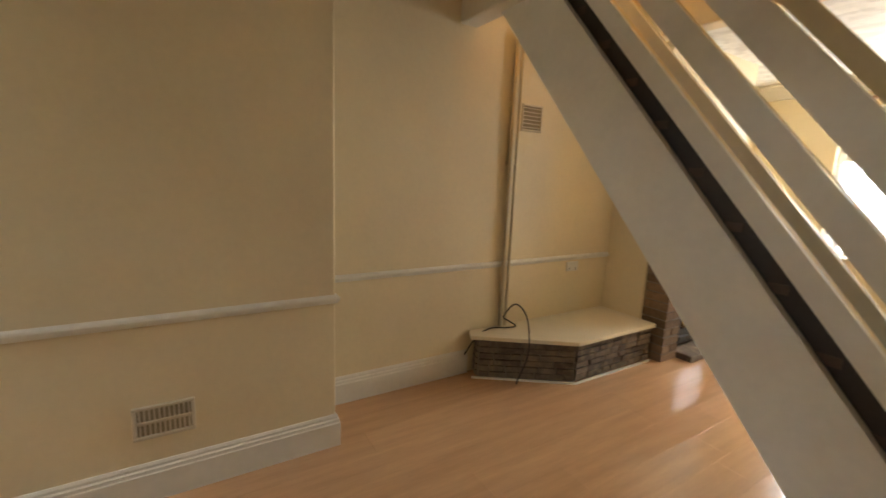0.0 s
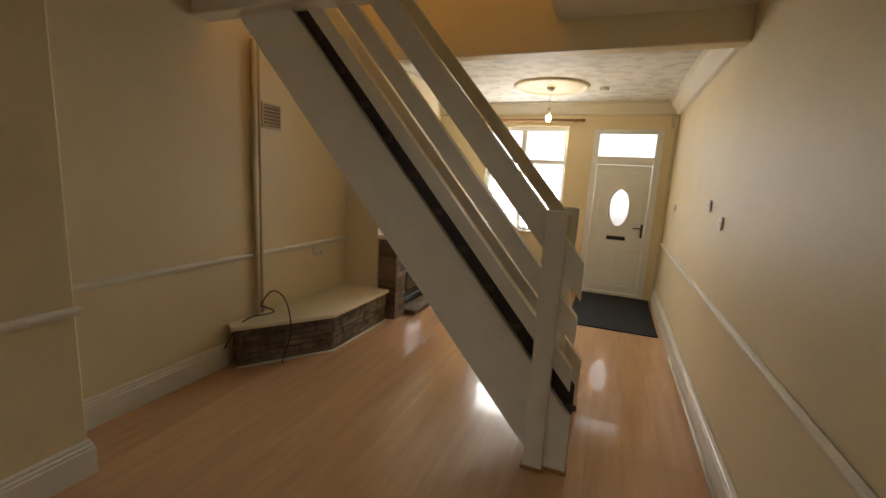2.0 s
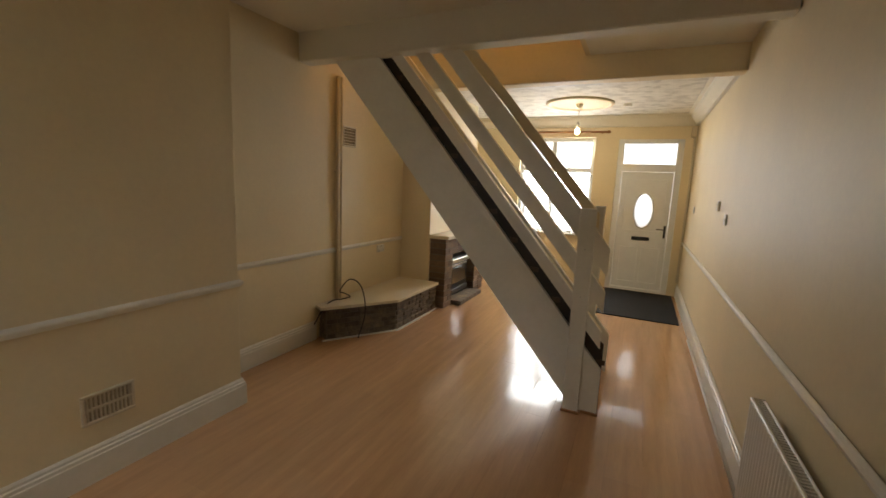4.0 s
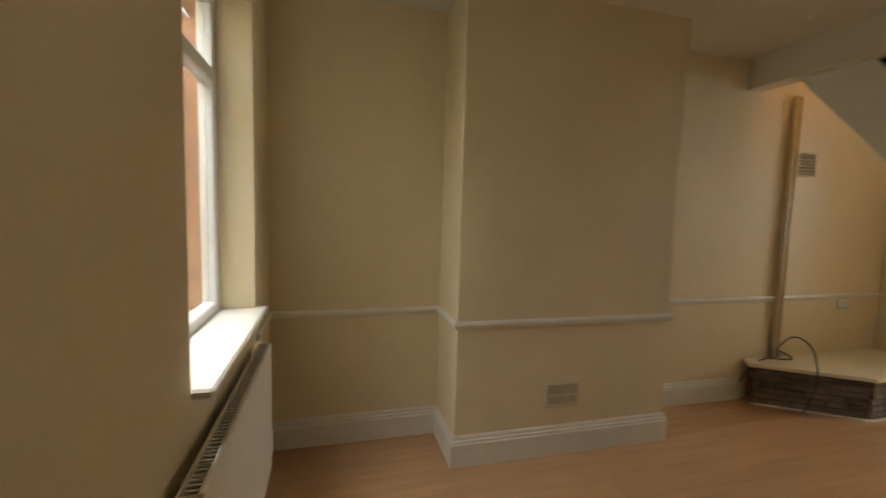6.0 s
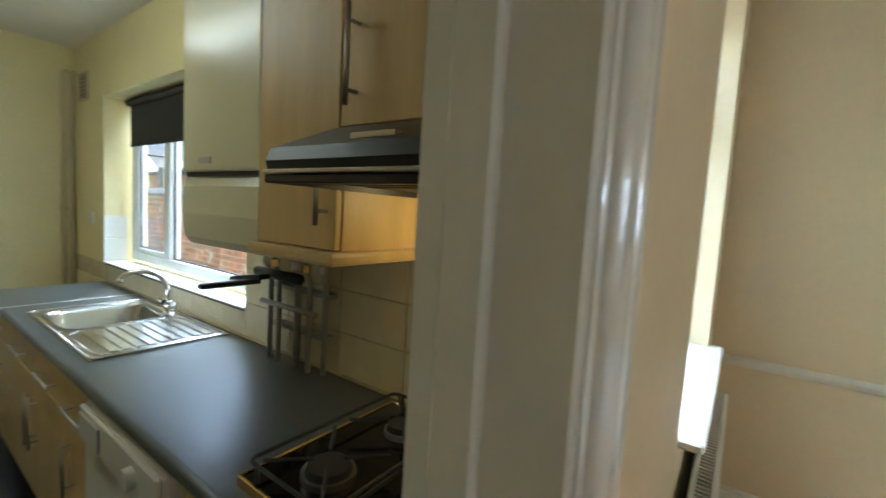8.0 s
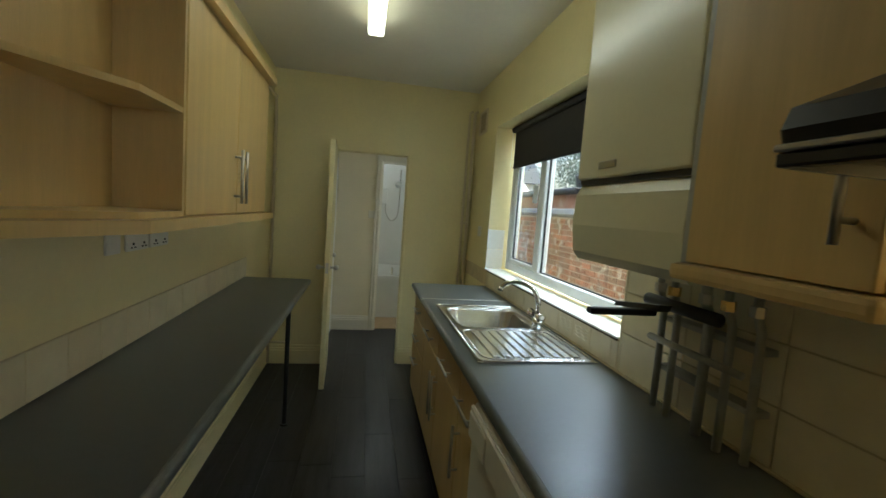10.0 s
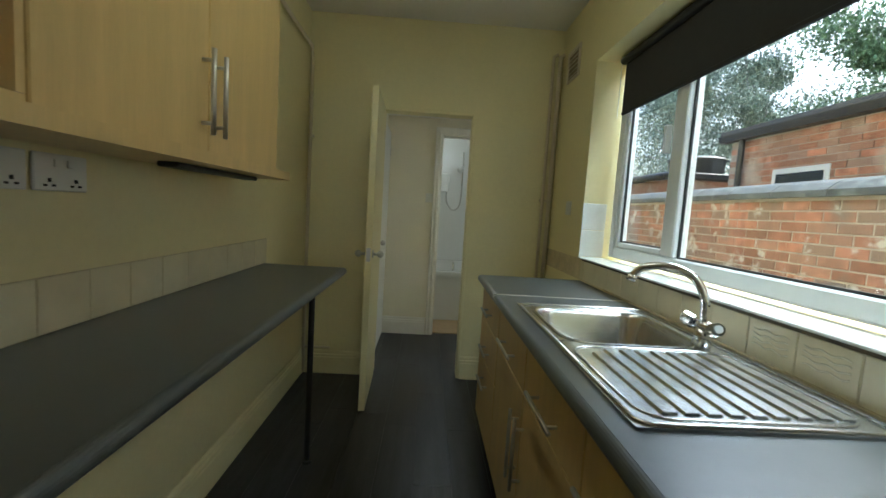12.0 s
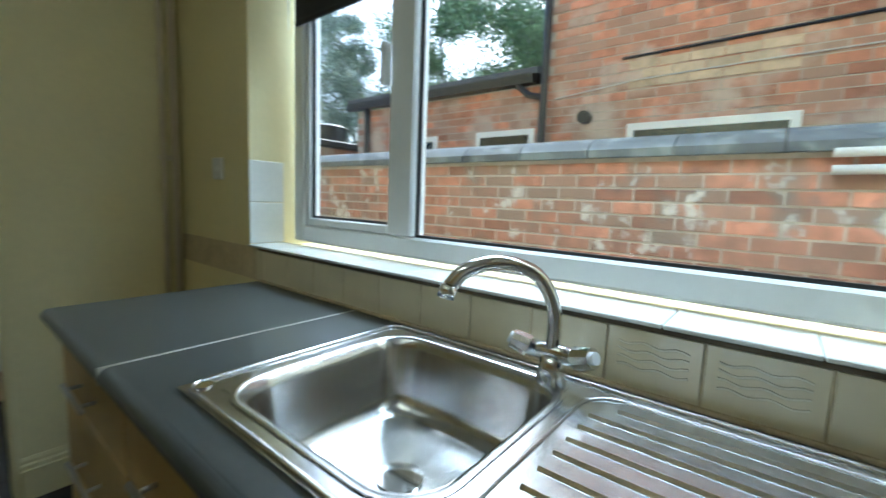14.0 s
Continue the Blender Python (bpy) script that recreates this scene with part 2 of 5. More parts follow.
ROADM = mat("asphalt", (0.05, 0.05, 0.052), 0.9, var=0.2, scale=6, bump=0.5)

# ---- builders ----


def at_world(ob, parent):
    ob.parent = parent
    if parent is not None and parent.type == "EMPTY":
        ob.matrix_parent_inverse = Matrix.Translation(-parent.location)


def part(name, bm, material, parent=None, label="", smooth=False):
    me = bpy.data.meshes.new(name)
    bm.to_mesh(me)
    bm.free()
    me.materials.append(material)
    if smooth:
        for p in me.polygons:
            p.use_smooth = True
    ob = new(name, me)
    at_world(ob, parent)
    return tagged(ob, label)


def thing(name, label, category, x, y, z, group=""):
    e = new(name)
    e.location = (x, y, z)
    e.empty_display_size = 0.1
    return tagged(e, label, category, group)


def single(name, bm, material, label, category, group="", kind="", smooth=False):
    return tagged(part(name, bm, material, None, "", smooth), label, category, group, kind)


def box(x0, x1, y0, y1, z0, z1, bevel=0.0, bm=None, seg=1, m=None):
    bm = bm or bmesh.new()
    t = bmesh.ops.create_cube(bm, size=1)
    vs = t["verts"]
    for v in vs:
        v.co = Vector(((x0 + x1) / 2 + v.co.x * (x1 - x0), (y0 + y1) / 2 + v.co.y * (y1 - y0), (z0 + z1) / 2 + v.co.z * (z1 - z0)))
    if bevel:
        es = list({e for v in vs for e in v.link_edges})
        r = bmesh.ops.bevel(bm, geom=es, offset=bevel, segments=seg, affect="EDGES", profile=0.6)
        vs = list({v for f in r["faces"] for v in f.verts})
    if m is not None:
        bmesh.ops.transform(bm, matrix=m, verts=vs)
    return bm


def cyl(p, q, r, bm=None, seg=12, r2=None):
    bm = bm or bmesh.new()
    p, q = Vector(p), Vector(q)
    d = q - p
    m = Matrix.Translation((p + q) / 2) @ d.to_track_quat("Z", "Y").to_matrix().to_4x4()
    bmesh.ops.create_cone(bm, cap_ends=True, segments=seg, radius1=r, radius2=r if r2 is None else r2, depth=d.length, matrix=m)
    return bm


def tube(points, r, bm=None, seg=8, taper=1.0):
    """A bent round bar along points."""
    bm = bm or bmesh.new()
    pts = [Vector(p) for p in points]
    rings = []
    side = None
    for i, p in enumerate(pts):
        d = (pts[min(i + 1, len(pts) - 1)] - pts[max(i - 1, 0)]).normalized()
        if side is None:
            side = d.orthogonal().normalized()
        side = (side - d * side.dot(d)).normalized()
        up = d.cross(side)
        rr = r * (1 + (taper - 1) * i / max(len(pts) - 1, 1))
        rings.append([bm.verts.new(p + rr * (side * math.cos(a) + up * math.sin(a))) for a in (2 * math.pi * k / seg for k in range(seg))])
    for a, b in zip(rings, rings[1:]):
        for k in range(seg):
            bm.faces.new((a[k], a[(k + 1) % seg], b[(k + 1) % seg], b[k]))
    bm.faces.new(rings[0][::-1])
    bm.faces.new(rings[-1])
    return bm


def curve_pts(ctrl, n=8):
    """Points of a smooth curve through ctrl."""
    c = [Vector(p) for p in ctrl]
    c = [c[0] * 2 - c[1]] + c + [c[-1] * 2 - c[-2]]
    out = []
    for i in range(1, len(c) - 2):
        for k in range(n):
            t = k / n
            a, b, d, e = c[i - 1], c[i], c[i + 1], c[i + 2]
            out.append(0.5 * (2 * b + (d - a) * t + (2 * a - 5 * b + 4 * d - e) * t * t + (3 * b - a - 3 * d + e) * t ** 3))
    out.append(c[-2])
    return out


def prism(poly, axis, a, b, bm=None):
    """A flat outline pushed from a to b along an axis. The outline is (x, z) for axis y, (x, y) for z, (y, z) for x."""
    bm = bm or bmesh.new()

    def put(u, v, w):
        return {"x": (w, u, v), "y": (u, w, v), "z": (u, v, w)}[axis]
    lo = [bm.verts.new(put(u, v, a)) for u, v in poly]
    hi = [bm.verts.new(put(u, v, b)) for u, v in poly]
    n = len(poly)
    bm.faces.new(lo[::-1])
    bm.faces.new(hi)
    for i in range(n):
        bm.faces.new((lo[i], lo[(i + 1) % n], hi[(i + 1) % n], hi[i]))
    bmesh.ops.recalc_face_normals(bm, faces=bm.faces)
    return bm


def slab(axis, a0, a1, u0, u1, z0, z1, holes=()):
    """A wall from a0 to a1 across the axis, with holes (u0, u1, z0, z1) right through it."""
    bm = bmesh.new()
    us = sorted({u0, u1, *[h[0] for h in holes], *[h[1] for h in holes]})
    zs = sorted({z0, z1, *[h[2] for h in holes], *[h[3] for h in holes]})
    for ua, ub in zip(us, us[1:]):
        for za, zb in zip(zs, zs[1:]):
            cu, cz = (ua + ub) / 2, (za + zb) / 2
            if any(h[0] < cu < h[1] and h[2] < cz < h[3] for h in holes):
                continue
            if axis == "x":
                box(a0, a1, ua, ub, za, zb, bm=bm)
            else:
                box(ua, ub, a0, a1, za, zb, bm=bm)
    bmesh.ops.remove_doubles(bm, verts=bm.verts, dist=1e-5)
    bm.verts.index_update()
    seen = {}
    for f in bm.faces:
        seen.setdefault(frozenset(v.index for v in f.verts), []).append(f)
    bmesh.ops.delete(bm, geom=[f for fs in seen.values() if len(fs) > 1 for f in fs], context="FACES_ONLY")
    return bm


def structure(name, bm, material, label, category="wall"):
    return tagged(part(name, bm, material), label, category, "", "structure")


def moulding(name, profile, path, material, label, parent=None):
    """A strip of a given profile (out from the wall, up) along a level path of (x, y) that keeps the room on its left."""
    bm = bmesh.new()
    pts = [Vector((x, y)) for x, y in path]
    rings = []
    for i, p in enumerate(pts):
        d0 = (p - pts[i - 1]).normalized() if i else (pts[1] - p).normalized()
        d1 = (pts[i + 1] - p).normalized() if i < len(pts) - 1 else d0
        n0, n1 = Vector((-d0.y, d0.x)), Vector((-d1.y, d1.x))
        n = n0 + n1
        n = n / max(n.dot(n0), 0.2)
        rings.append([bm.verts.new((p.x + n.x * o, p.y + n.y * o, z)) for o, z in profile])
    k = len(profile)
    for a, b in zip(rings, rings[1:]):
        for i in range(k):
            bm.faces.new((a[i], b[i], b[(i + 1) % k], a[(i + 1) % k]))
    bm.faces.new(rings[0][::-1])
    bm.faces.new(rings[-1])
    bmesh.ops.recalc_face_normals(bm, faces=bm.faces)
    ob = part(name, bm, material, parent)
    return tagged(ob, label, "trim", "", "structure")


def skirt(h=0.2, d=0.022):
    return [(0.001, 0.0), (d, 0.0), (d, h - 0.05), (d - 0.004, h - 0.045), (d - 0.004, h - 0.03), (d - 0.011, h - 0.024), (d - 0.011, h - 0.012), (0.005, h), (0.001, h)]


def rail_profile(z, s=1.0):
    return [(0.001, z - 0.028 * s), (0.008, z - 0.028 * s), (0.018, z - 0.012 * s), (0.022, z), (0.018, z + 0.01 * s), (0.006, z + 0.018 * s), (0.001, z + 0.018 * s)]

# ---- the house: main room, kitchen, lobby, bathroom ----
LX, RX = -1.876, 1.466          # main room side walls
RY, FY = -1.32, 6.49            # its rear and front walls
KX, KL = -0.30, 1.471           # kitchen window wall and party wall
KN, KB = -1.45, -5.42           # kitchen near wall and back wall
CB = -1.47                      # face of the chimney breasts
ZC, ZK = 2.72, 2.55

structure("ground", box(-300, 300, -300, 300, -0.5, -0.12), CONCRETE, "grey concrete yard and ground outside", "ground")
structure("floor_base", box(LX - 0.3, RX + 0.3, -8.4, FY + 0.3, -0.12, -0.012), CONCRETE, "screed under the floor boards", "floor")
structure("wall_left", slab("x", LX - 0.25, LX, RY - 0.36, FY + 0.3, 0, 5.0), CREAM, "cream painted plaster party wall")
structure("wall_right", slab("x", KL + 0.0, KL + 0.25, -8.3, FY + 0.3, 0, 5.0), CREAM, "cream painted plaster wall with a dado rail")
structure("chimney_breast_rear", box(LX - 0.01, CB, -0.27, 1.195, 0, ZC + 0.02, 0.006), CREAM, "cream plastered chimney breast")
structure("chimney_breast_front", box(LX - 0.01, CB, 3.92, 5.35, 0, ZC + 0.02, 0.006), CREAM, "cream plastered chimney breast above the brick fireplace")
WIN = (-1.10, 0.10, 0.82, 2.37)
DOOR = (0.44, 1.33, 0.0, 2.34)
structure("wall_front", slab("y", FY, FY + 0.3, LX, KL, 0, 5.0, [WIN, DOOR]), CREAM, "cream front wall with window and door")
RW = (-1.42, -0.443, 0.96, 2.42)
structure("window_reveal_brick", box(RW[0], RW[0] + 0.006, RY - 0.36, RY - 0.226, RW[2] + 0.03, RW[3] - 0.002), YBRICKI, "red brick outer reveal of the rear window")
structure("wall_rear", slab("y", RY - 0.36, RY, LX, KX, 0, 5.0, [RW]), CREAM, "cream rear wall with a tall window")
KD = (0.395, 1.25, 0.0, 2.06)
structure("wall_between", slab("y", KN, RY, KX, KL, 0, 5.0, [KD]), CREAM, "cream partition wall with the kitchen doorway")
KW = (-4.775, -2.975, 1.02, 2.13)
LW = (-6.33, -5.63, 1.0, 2.05)
structure("wall_kitchen_window", slab("x", KX - 0.26, KX, -8.3, RY - 0.36, 0, 3.0, [KW, LW]), KCREAM, "cream kitchen wall with a wide window")
structure("wall_kitchen_party", box(KL - 0.006, KL, KB, KN, 0, 2.6), KCREAM, "yellow cream kitchen wall paint")
LD = (0.291, 0.956, 0.0, 1.945)
structure("wall_kitchen_back", slab("y", KB - 0.1, KB, KX, KL, 0, 2.6, [LD]), KCREAM, "cream kitchen back wall with a doorway")
BD = (-0.22, 0.50, 0.0, 1.98)
structure("wall_lobby_back", slab("y", -6.6, -6.5, KX, KL, 0, 2.6, [BD]), LOBBY, "cream lobby wall with the bathroom doorway")
structure("wall_lobby_side", box(1.02, 1.10, -6.5, KB - 0.1, 0, 2.6), LOBBY, "cream lobby side wall")
structure("wall_bathroom_end", box(KX, KL, -8.3, -8.2, 0, 2.6), BATHW, "white panelled bathroom wall")
structure("ceiling_kitchen", box(KX, KL, -8.3, KN, ZK, ZK + 0.15), CEIL, "white painted kitchen ceiling", "ceiling")
structure("ceiling_lobby", box(KX, 1.02, -6.5, KB - 0.1, 2.12, 2.16), CEIL, "low white lobby ceiling", "ceiling")
structure("ceiling_rear", box(LX, KL, RY, 2.16, ZC, ZC + 0.2), CEIL, "cream painted rear room ceiling", "ceiling")
structure("ceiling_front", box(LX, KL, 3.50, FY, 2.68, 2.88), ARTEX, "white swirl textured ceiling", "ceiling")
structure("ceiling_passage", box(0.31, KL, 2.30, 3.36, 2.70, 2.9), CEIL, "cream ceiling beside the stairwell", "ceiling")
structure("beam_rear", box(LX, KL, 2.16, 2.30, 2.49, 2.95, 0.008), CEIL, "painted boxed beam over the stairs", "beam")
structure("beam_front", box(LX, KL, 3.36, 3.50, 2.49, 5.0, 0.008), CREAM, "cream stairwell wall above a boxed beam", "beam")
structure("stairwell_side", box(0.27, 0.31, 2.30, 3.36, 2.70, 5.0), CREAM, "cream stairwell side", "wall")
structure("stairwell_rear", box(LX, KL, 2.16, 2.30, 2.96, 5.0), CREAM, "cream stairwell wall", "wall")
structure("ceiling_landing", box(LX, KL, 2.16, 3.5, 5.0, 5.1), CEIL, "white landing ceiling", "ceiling")
structure("coving_front", prism([(FY, 2.52), (FY - 0.03, 2.53), (FY - 0.045, 2.56), (FY - 0.10, 2.62), (FY - 0.115, 2.655), (FY - 0.15, 2.665), (FY - 0.15, 2.679), (FY, 2.679)], "x", LX, KL), CEIL, "white plaster coving", "trim")
structure("coving_right", prism([(RX, 2.52), (RX - 0.03, 2.53), (RX - 0.045, 2.56), (RX - 0.10, 2.62), (RX - 0.115, 2.655), (RX - 0.15, 2.665), (RX - 0.15, 2.679), (RX, 2.679)], "y", 3.501, FY - 0.02), CEIL, "white plaster coving", "trim")

moulding("skirting_left", skirt(0.185), [(LX, 2.35), (LX, 1.195), (CB, 1.195), (CB, -0.27), (LX, -0.27), (LX, RY), (0.33, RY)], WHITE, "white moulded skirting board")
moulding("skirting_right", skirt(0.2), [(RX, RY), (RX, FY - 0.02)], WHITE, "white moulded skirting board")
moulding("dado_left", rail_profile(0.845), [(LX, 3.92), (LX, 1.195), (CB, 1.195), (CB, -0.27), (LX, -0.27), (LX, RY), (-1.42, RY)], WHITE, "white dado rail")
moulding("dado_right", rail_profile(0.825, 1.0), [(RX, RY), (RX, FY - 0.02)], WHITE, "white dado rail")
moulding("skirting_kitchen", skirt(0.17, 0.02), [(LD[1] + 0.03, KB), (KL - 0.006, KB), (KL - 0.006, KN)], KCREAM, "cream skirting board")
moulding("skirting_kitchen_corner", skirt(0.17, 0.02), [(KX, KB), (LD[0], KB)], KCREAM, "cream skirting board")
moulding("skirting_lobby", skirt(0.17, 0.02), [(BD[1] + 0.06, -6.5), (1.02, -6.5)], WHITE, "white skirting board")

# doorway to the kitchen: lining and architraves
def doorway_lining(name, x0, x1, y0, y1, top, material, label, arch_y=None, t=0.022):
    e = tagged(thing(name, label, "door frame", (x0 + x1) / 2, (y0 + y1) / 2, 0), kind="structure")
    part("jamb", box(x0 - 0.002, x0 + t, y0 - 0.004, y1 + 0.004, 0, top, 0.003), material, e)
    part("jamb", box(x1 - t, x1 + 0.002, y0 - 0.004, y1 + 0.004, 0, top, 0.003), material, e)
    part("head", box(x0 + t, x1 - t, y0 - 0.004, y1 + 0.004, top - t, top + 0.002, 0.003), material, e)
    for ay, s in arch_y or ():
        for a, b in ((x0 - 0.055, x0 + 0.012), (x1 - 0.012, x1 + 0.055)):
            inner, outer = (b, a) if a < x0 else (a, b)
            wid = outer - inner
            prof = [(inner, ay), (inner, ay + s * 0.006)]
            prof += [(inner + wid * (0.06 + 0.34 * (1 - math.cos(radians(q)))), ay + s * (0.006 + 0.016 * math.sin(radians(q)))) for q in range(10, 91, 10)]
            prof += [(inner + wid * f, ay + s * d) for f, d in ((0.62, 0.017), (0.66, 0.017), (0.72, 0.020), (0.90, 0.0215), (0.97, 0.018), (1.0, 0.012), (1.0, 0.0))]
            bm = prism(prof, "z", 0.0, top + 0.055)
            part("architrave", bm, material, e)
        part("architrave", box(x0 - 0.055, x1 + 0.055, min(ay, ay + s * 0.021), max(ay, ay + s * 0.021), top - 0.008, top + 0.06, 0.004), material, e)
    return e


doorway_lining("door_frame_1", KD[0], KD[1], KN, RY, KD[3], GLOSS, "white gloss painted door lining to the kitchen", [(RY, 1)])
part("door_stop", box(KD[0] + 0.02, KD[0] + 0.034, KN + 0.03, KN + 0.07, 0, 2.03, 0.003), GLOSS, bpy.data.objects["door_frame_1"])
doorway_lining("door_frame_2", LD[0], LD[1], KB - 0.1, KB, LD[3], KCREAM, "cream painted door lining to the lobby")
doorway_lining("door_frame_3", BD[0], BD[1], -6.6, -6.5, BD[3], WHITE, "white painted bathroom door frame", [(-6.5, 1)])


# ---- windows and doors ----
def bar(name, e, x0, x1, y0, y1, z0, z1, material=UPVC, bevel=0.006):
    return part(name, box(x0, x1, y0, y1, z0, z1, bevel), material, e)


def pane(e, bm, material=GLASS):
    p = part("pane", bm, material, e)
    p.visible_shadow = False
    return p


def window_y(name, x0, x1, y, z0, z1, mullions, transoms, label, w=0.055):
    """A framed window across y; transoms are (x0, x1, z)."""
    e = tagged(thing(name, label, "window", (x0 + x1) / 2, y, z0), kind="structure")
    bar("window_frame", e, x0, x0 + w, y - 0.035, y + 0.035, z0, z1)
    bar("window_frame", e, x1 - w, x1, y - 0.035, y + 0.035, z0, z1)
    bar("window_frame", e, x0 + w, x1 - w, y - 0.034, y + 0.034, z0, z0 + w)
    bar("window_frame", e, x0 + w, x1 - w, y - 0.034, y + 0.034, z1 - w, z1)
    for mx in mullions:
        bar("mullion", e, mx - 0.035, mx + 0.035, y - 0.033, y + 0.033, z0 + w, z1 - w)
    for a, b, z in transoms:
        bar("transom", e, a, b, y - 0.032, y + 0.032, z - 0.035, z + 0.035)
    pane(e, box(x0 + w, x1 - w, y - 0.004, y + 0.004, z0 + w, z1 - w))
    return e


window_y("window_1", WIN[0], WIN[1], FY + 0.11, WIN[2], WIN[3], [-0.55], [(-0.515, WIN[1] - 0.05, 1.86), (WIN[0] + 0.05, -0.585, 1.86)], "white plastic front window with opening lights")
structure("window_sill_1", box(WIN[0] - 0.04, WIN[1] + 0.04, FY - 0.05, FY + 0.12, 0.80, 0.822, 0.006), WHITE, "white painted window board", "window sill")
bm = bmesh.new()
cols = []
for i in range(120):
    x = WIN[0] + 0.01 + (WIN[1] - WIN[0] - 0.02) * i / 119
    yy = FY + 0.05 + 0.008 * math.sin(i * 0.9) + 0.004 * math.sin(i * 2.3)
    cols.append([bm.verts.new((x, yy + (0.002 if k else 0), z)) for k, z in enumerate((0.83, 1.2, 1.6, 1.79))])
for a, b in zip(cols, cols[1:]):
    for k in range(3):
        bm.faces.new((a[k], b[k], b[k + 1], a[k + 1]))
single("net_curtain", bm, NET, "thin white net curtain across the lower window", "curtain", smooth=True)
e = thing("curtain_pole", "stained wooden curtain pole above the window", "curtain pole", -0.5, FY - 0.06, 2.44)
part("pole", cyl((-1.3, FY - 0.06, 2.445), (0.27, FY - 0.06, 2.445), 0.017), PINE, e, smooth=True)
part("finial", cyl((0.27, FY - 0.06, 2.445), (0.31, FY - 0.06, 2.445), 0.026, r2=0.014), PINE, e)
for bx in (-1.15, 0.18):
    part("bracket", box(bx - 0.012, bx + 0.012, FY - 0.085, FY, 2.42, 2.455, 0.003), PINE, e)

# front door
e = tagged(thing("door_1", "white plastic front door with an oval obscured pane, closed", "door", 0.88, FY + 0.05, 0), kind="structure")
for a, b in ((DOOR[0], DOOR[0] + 0.085), (DOOR[1] - 0.085, DOOR[1])):
    bar("door_frame", e, a, b, FY + 0.005, FY + 0.09, 0, DOOR[3])
bar("door_frame", e, DOOR[0] + 0.085, DOOR[1] - 0.085, FY + 0.006, FY + 0.09, DOOR[3] - 0.06, DOOR[3])
bar("transom", e, DOOR[0] + 0.085, DOOR[1] - 0.085, FY + 0.006, FY + 0.09, 1.86, 1.97)
bar("threshold", e, DOOR[0] + 0.085, DOOR[1] - 0.085, FY + 0.006, FY + 0.09, 0.0, 0.045)
pane(e, box(DOOR[0] + 0.08, DOOR[1] - 0.08, FY + 0.045, FY + 0.052, 1.965, DOOR[3] - 0.055), FROST)
dx0, dx1 = DOOR[0] + 0.09, DOOR[1] - 0.09
ox, oz, oa, ob_ = (dx0 + dx1) / 2, 1.27, 0.125, 0.255
# leaf with an oval hole through it
bm = bmesh.new()
N = 48
yf, yb = FY + 0.022, FY + 0.068
def leaf_edge(a):
    """The point of the leaf's outline that lies in the direction a from the oval's middle."""
    c, s = math.cos(a), math.sin(a)
    k = min(((dx1 - ox) / abs(c)) if abs(c) > 1e-6 else 1e9, ((1.855 - oz) / s if s > 0 else (oz - 0.05) / -s) if abs(s) > 1e-6 else 1e9)
    return ox + c * k, oz + s * k
angs = sorted([2 * math.pi * i / N for i in range(N)] + [math.atan2(z - oz, x - ox) % (2 * math.pi) for x in (dx0, dx1) for z in (0.05, 1.855)])
rings = [[], [], [], []]
for a in angs:
    lx, lz = leaf_edge(a)
    ix, iz = ox + oa * math.cos(a), oz + ob_ * math.sin(a)
    for r, (x, z, y) in zip(rings, ((lx, lz, yf), (ix, iz, yf), (ix, iz, yb), (lx, lz, yb))):
        r.append(bm.verts.new((x, y, z)))
for k in range(4):
    a, b = rings[k], rings[(k + 1) % 4]
    for i in range(len(angs)):
        j = (i + 1) % len(angs)
        bm.faces.new((a[i], a[j], b[j], b[i]))
bmesh.ops.recalc_face_normals(bm, faces=bm.faces)
leaf = part("leaf", bm, UPVC, e)
bm = bmesh.new()
ringp = [(ox + (oa + 0.012) * math.cos(a), yf - 0.002, oz + (ob_ + 0.012) * math.sin(a)) for a in (2 * math.pi * i / 40 for i in range(41))]
part("oval_trim", tube(ringp, 0.014, seg=6), UPVC, leaf, smooth=True)
bm = bmesh.new()
bmesh.ops.create_circle(bm, cap_ends=True, segments=40, radius=1, matrix=Matrix.Translation((ox, FY + 0.045, oz)) @ Matrix.Rotation(radians(90), 4, "X") @ Matrix.Diagonal((oa, ob_, 1, 1)))
bmesh.ops.solidify(bm, geom=bm.faces[:], thickness=0.006)
pane(e, bm, FROST)
for za, zb in ((0.14, 0.70), (0.95, 1.75)):
    for xa, xb in (((dx0 + 0.07, ox - 0.02), (ox + 0.02, dx1 - 0.07)) if za < 0.5 else ((dx0 + 0.07, dx1 - 0.07),)):
        bm = bmesh.new()
        for a, b, c, d in ((xa, xb, za, za + 0.014), (xa, xb, zb - 0.014, zb), (xa, xa + 0.014, za, zb), (xb - 0.014, xb, za, zb)):
            box(a, b, yf - 0.006, yf + 0.002, c, d, 0.003, bm)
        part("raised_panel", bm, UPVC, leaf)
part("letter_box", box(ox - 0.125, ox + 0.125, yf - 0.012, yf + 0.002, 0.81, 0.865, 0.006), BLACK, leaf, "black letter box flap")
hd = part("handle_plate", box(dx1 - 0.05, dx1 - 0.022, yf - 0.01, yf + 0.002, 0.87, 1.06, 0.005), BLACK, leaf, "black lever handle")
part("lever", tube([(dx1 - 0.036, yf - 0.008, 1.0), (dx1 - 0.036, yf - 0.045, 1.0), (dx1 - 0.15, yf - 0.05, 1.0)], 0.008), BLACK, leaf)
single("door_mat", box(0.46, 1.40, 4.87, 6.44, 0.002, 0.014, 0.004), MATTING, "black ribbed entrance mat on the laminate", "door mat")

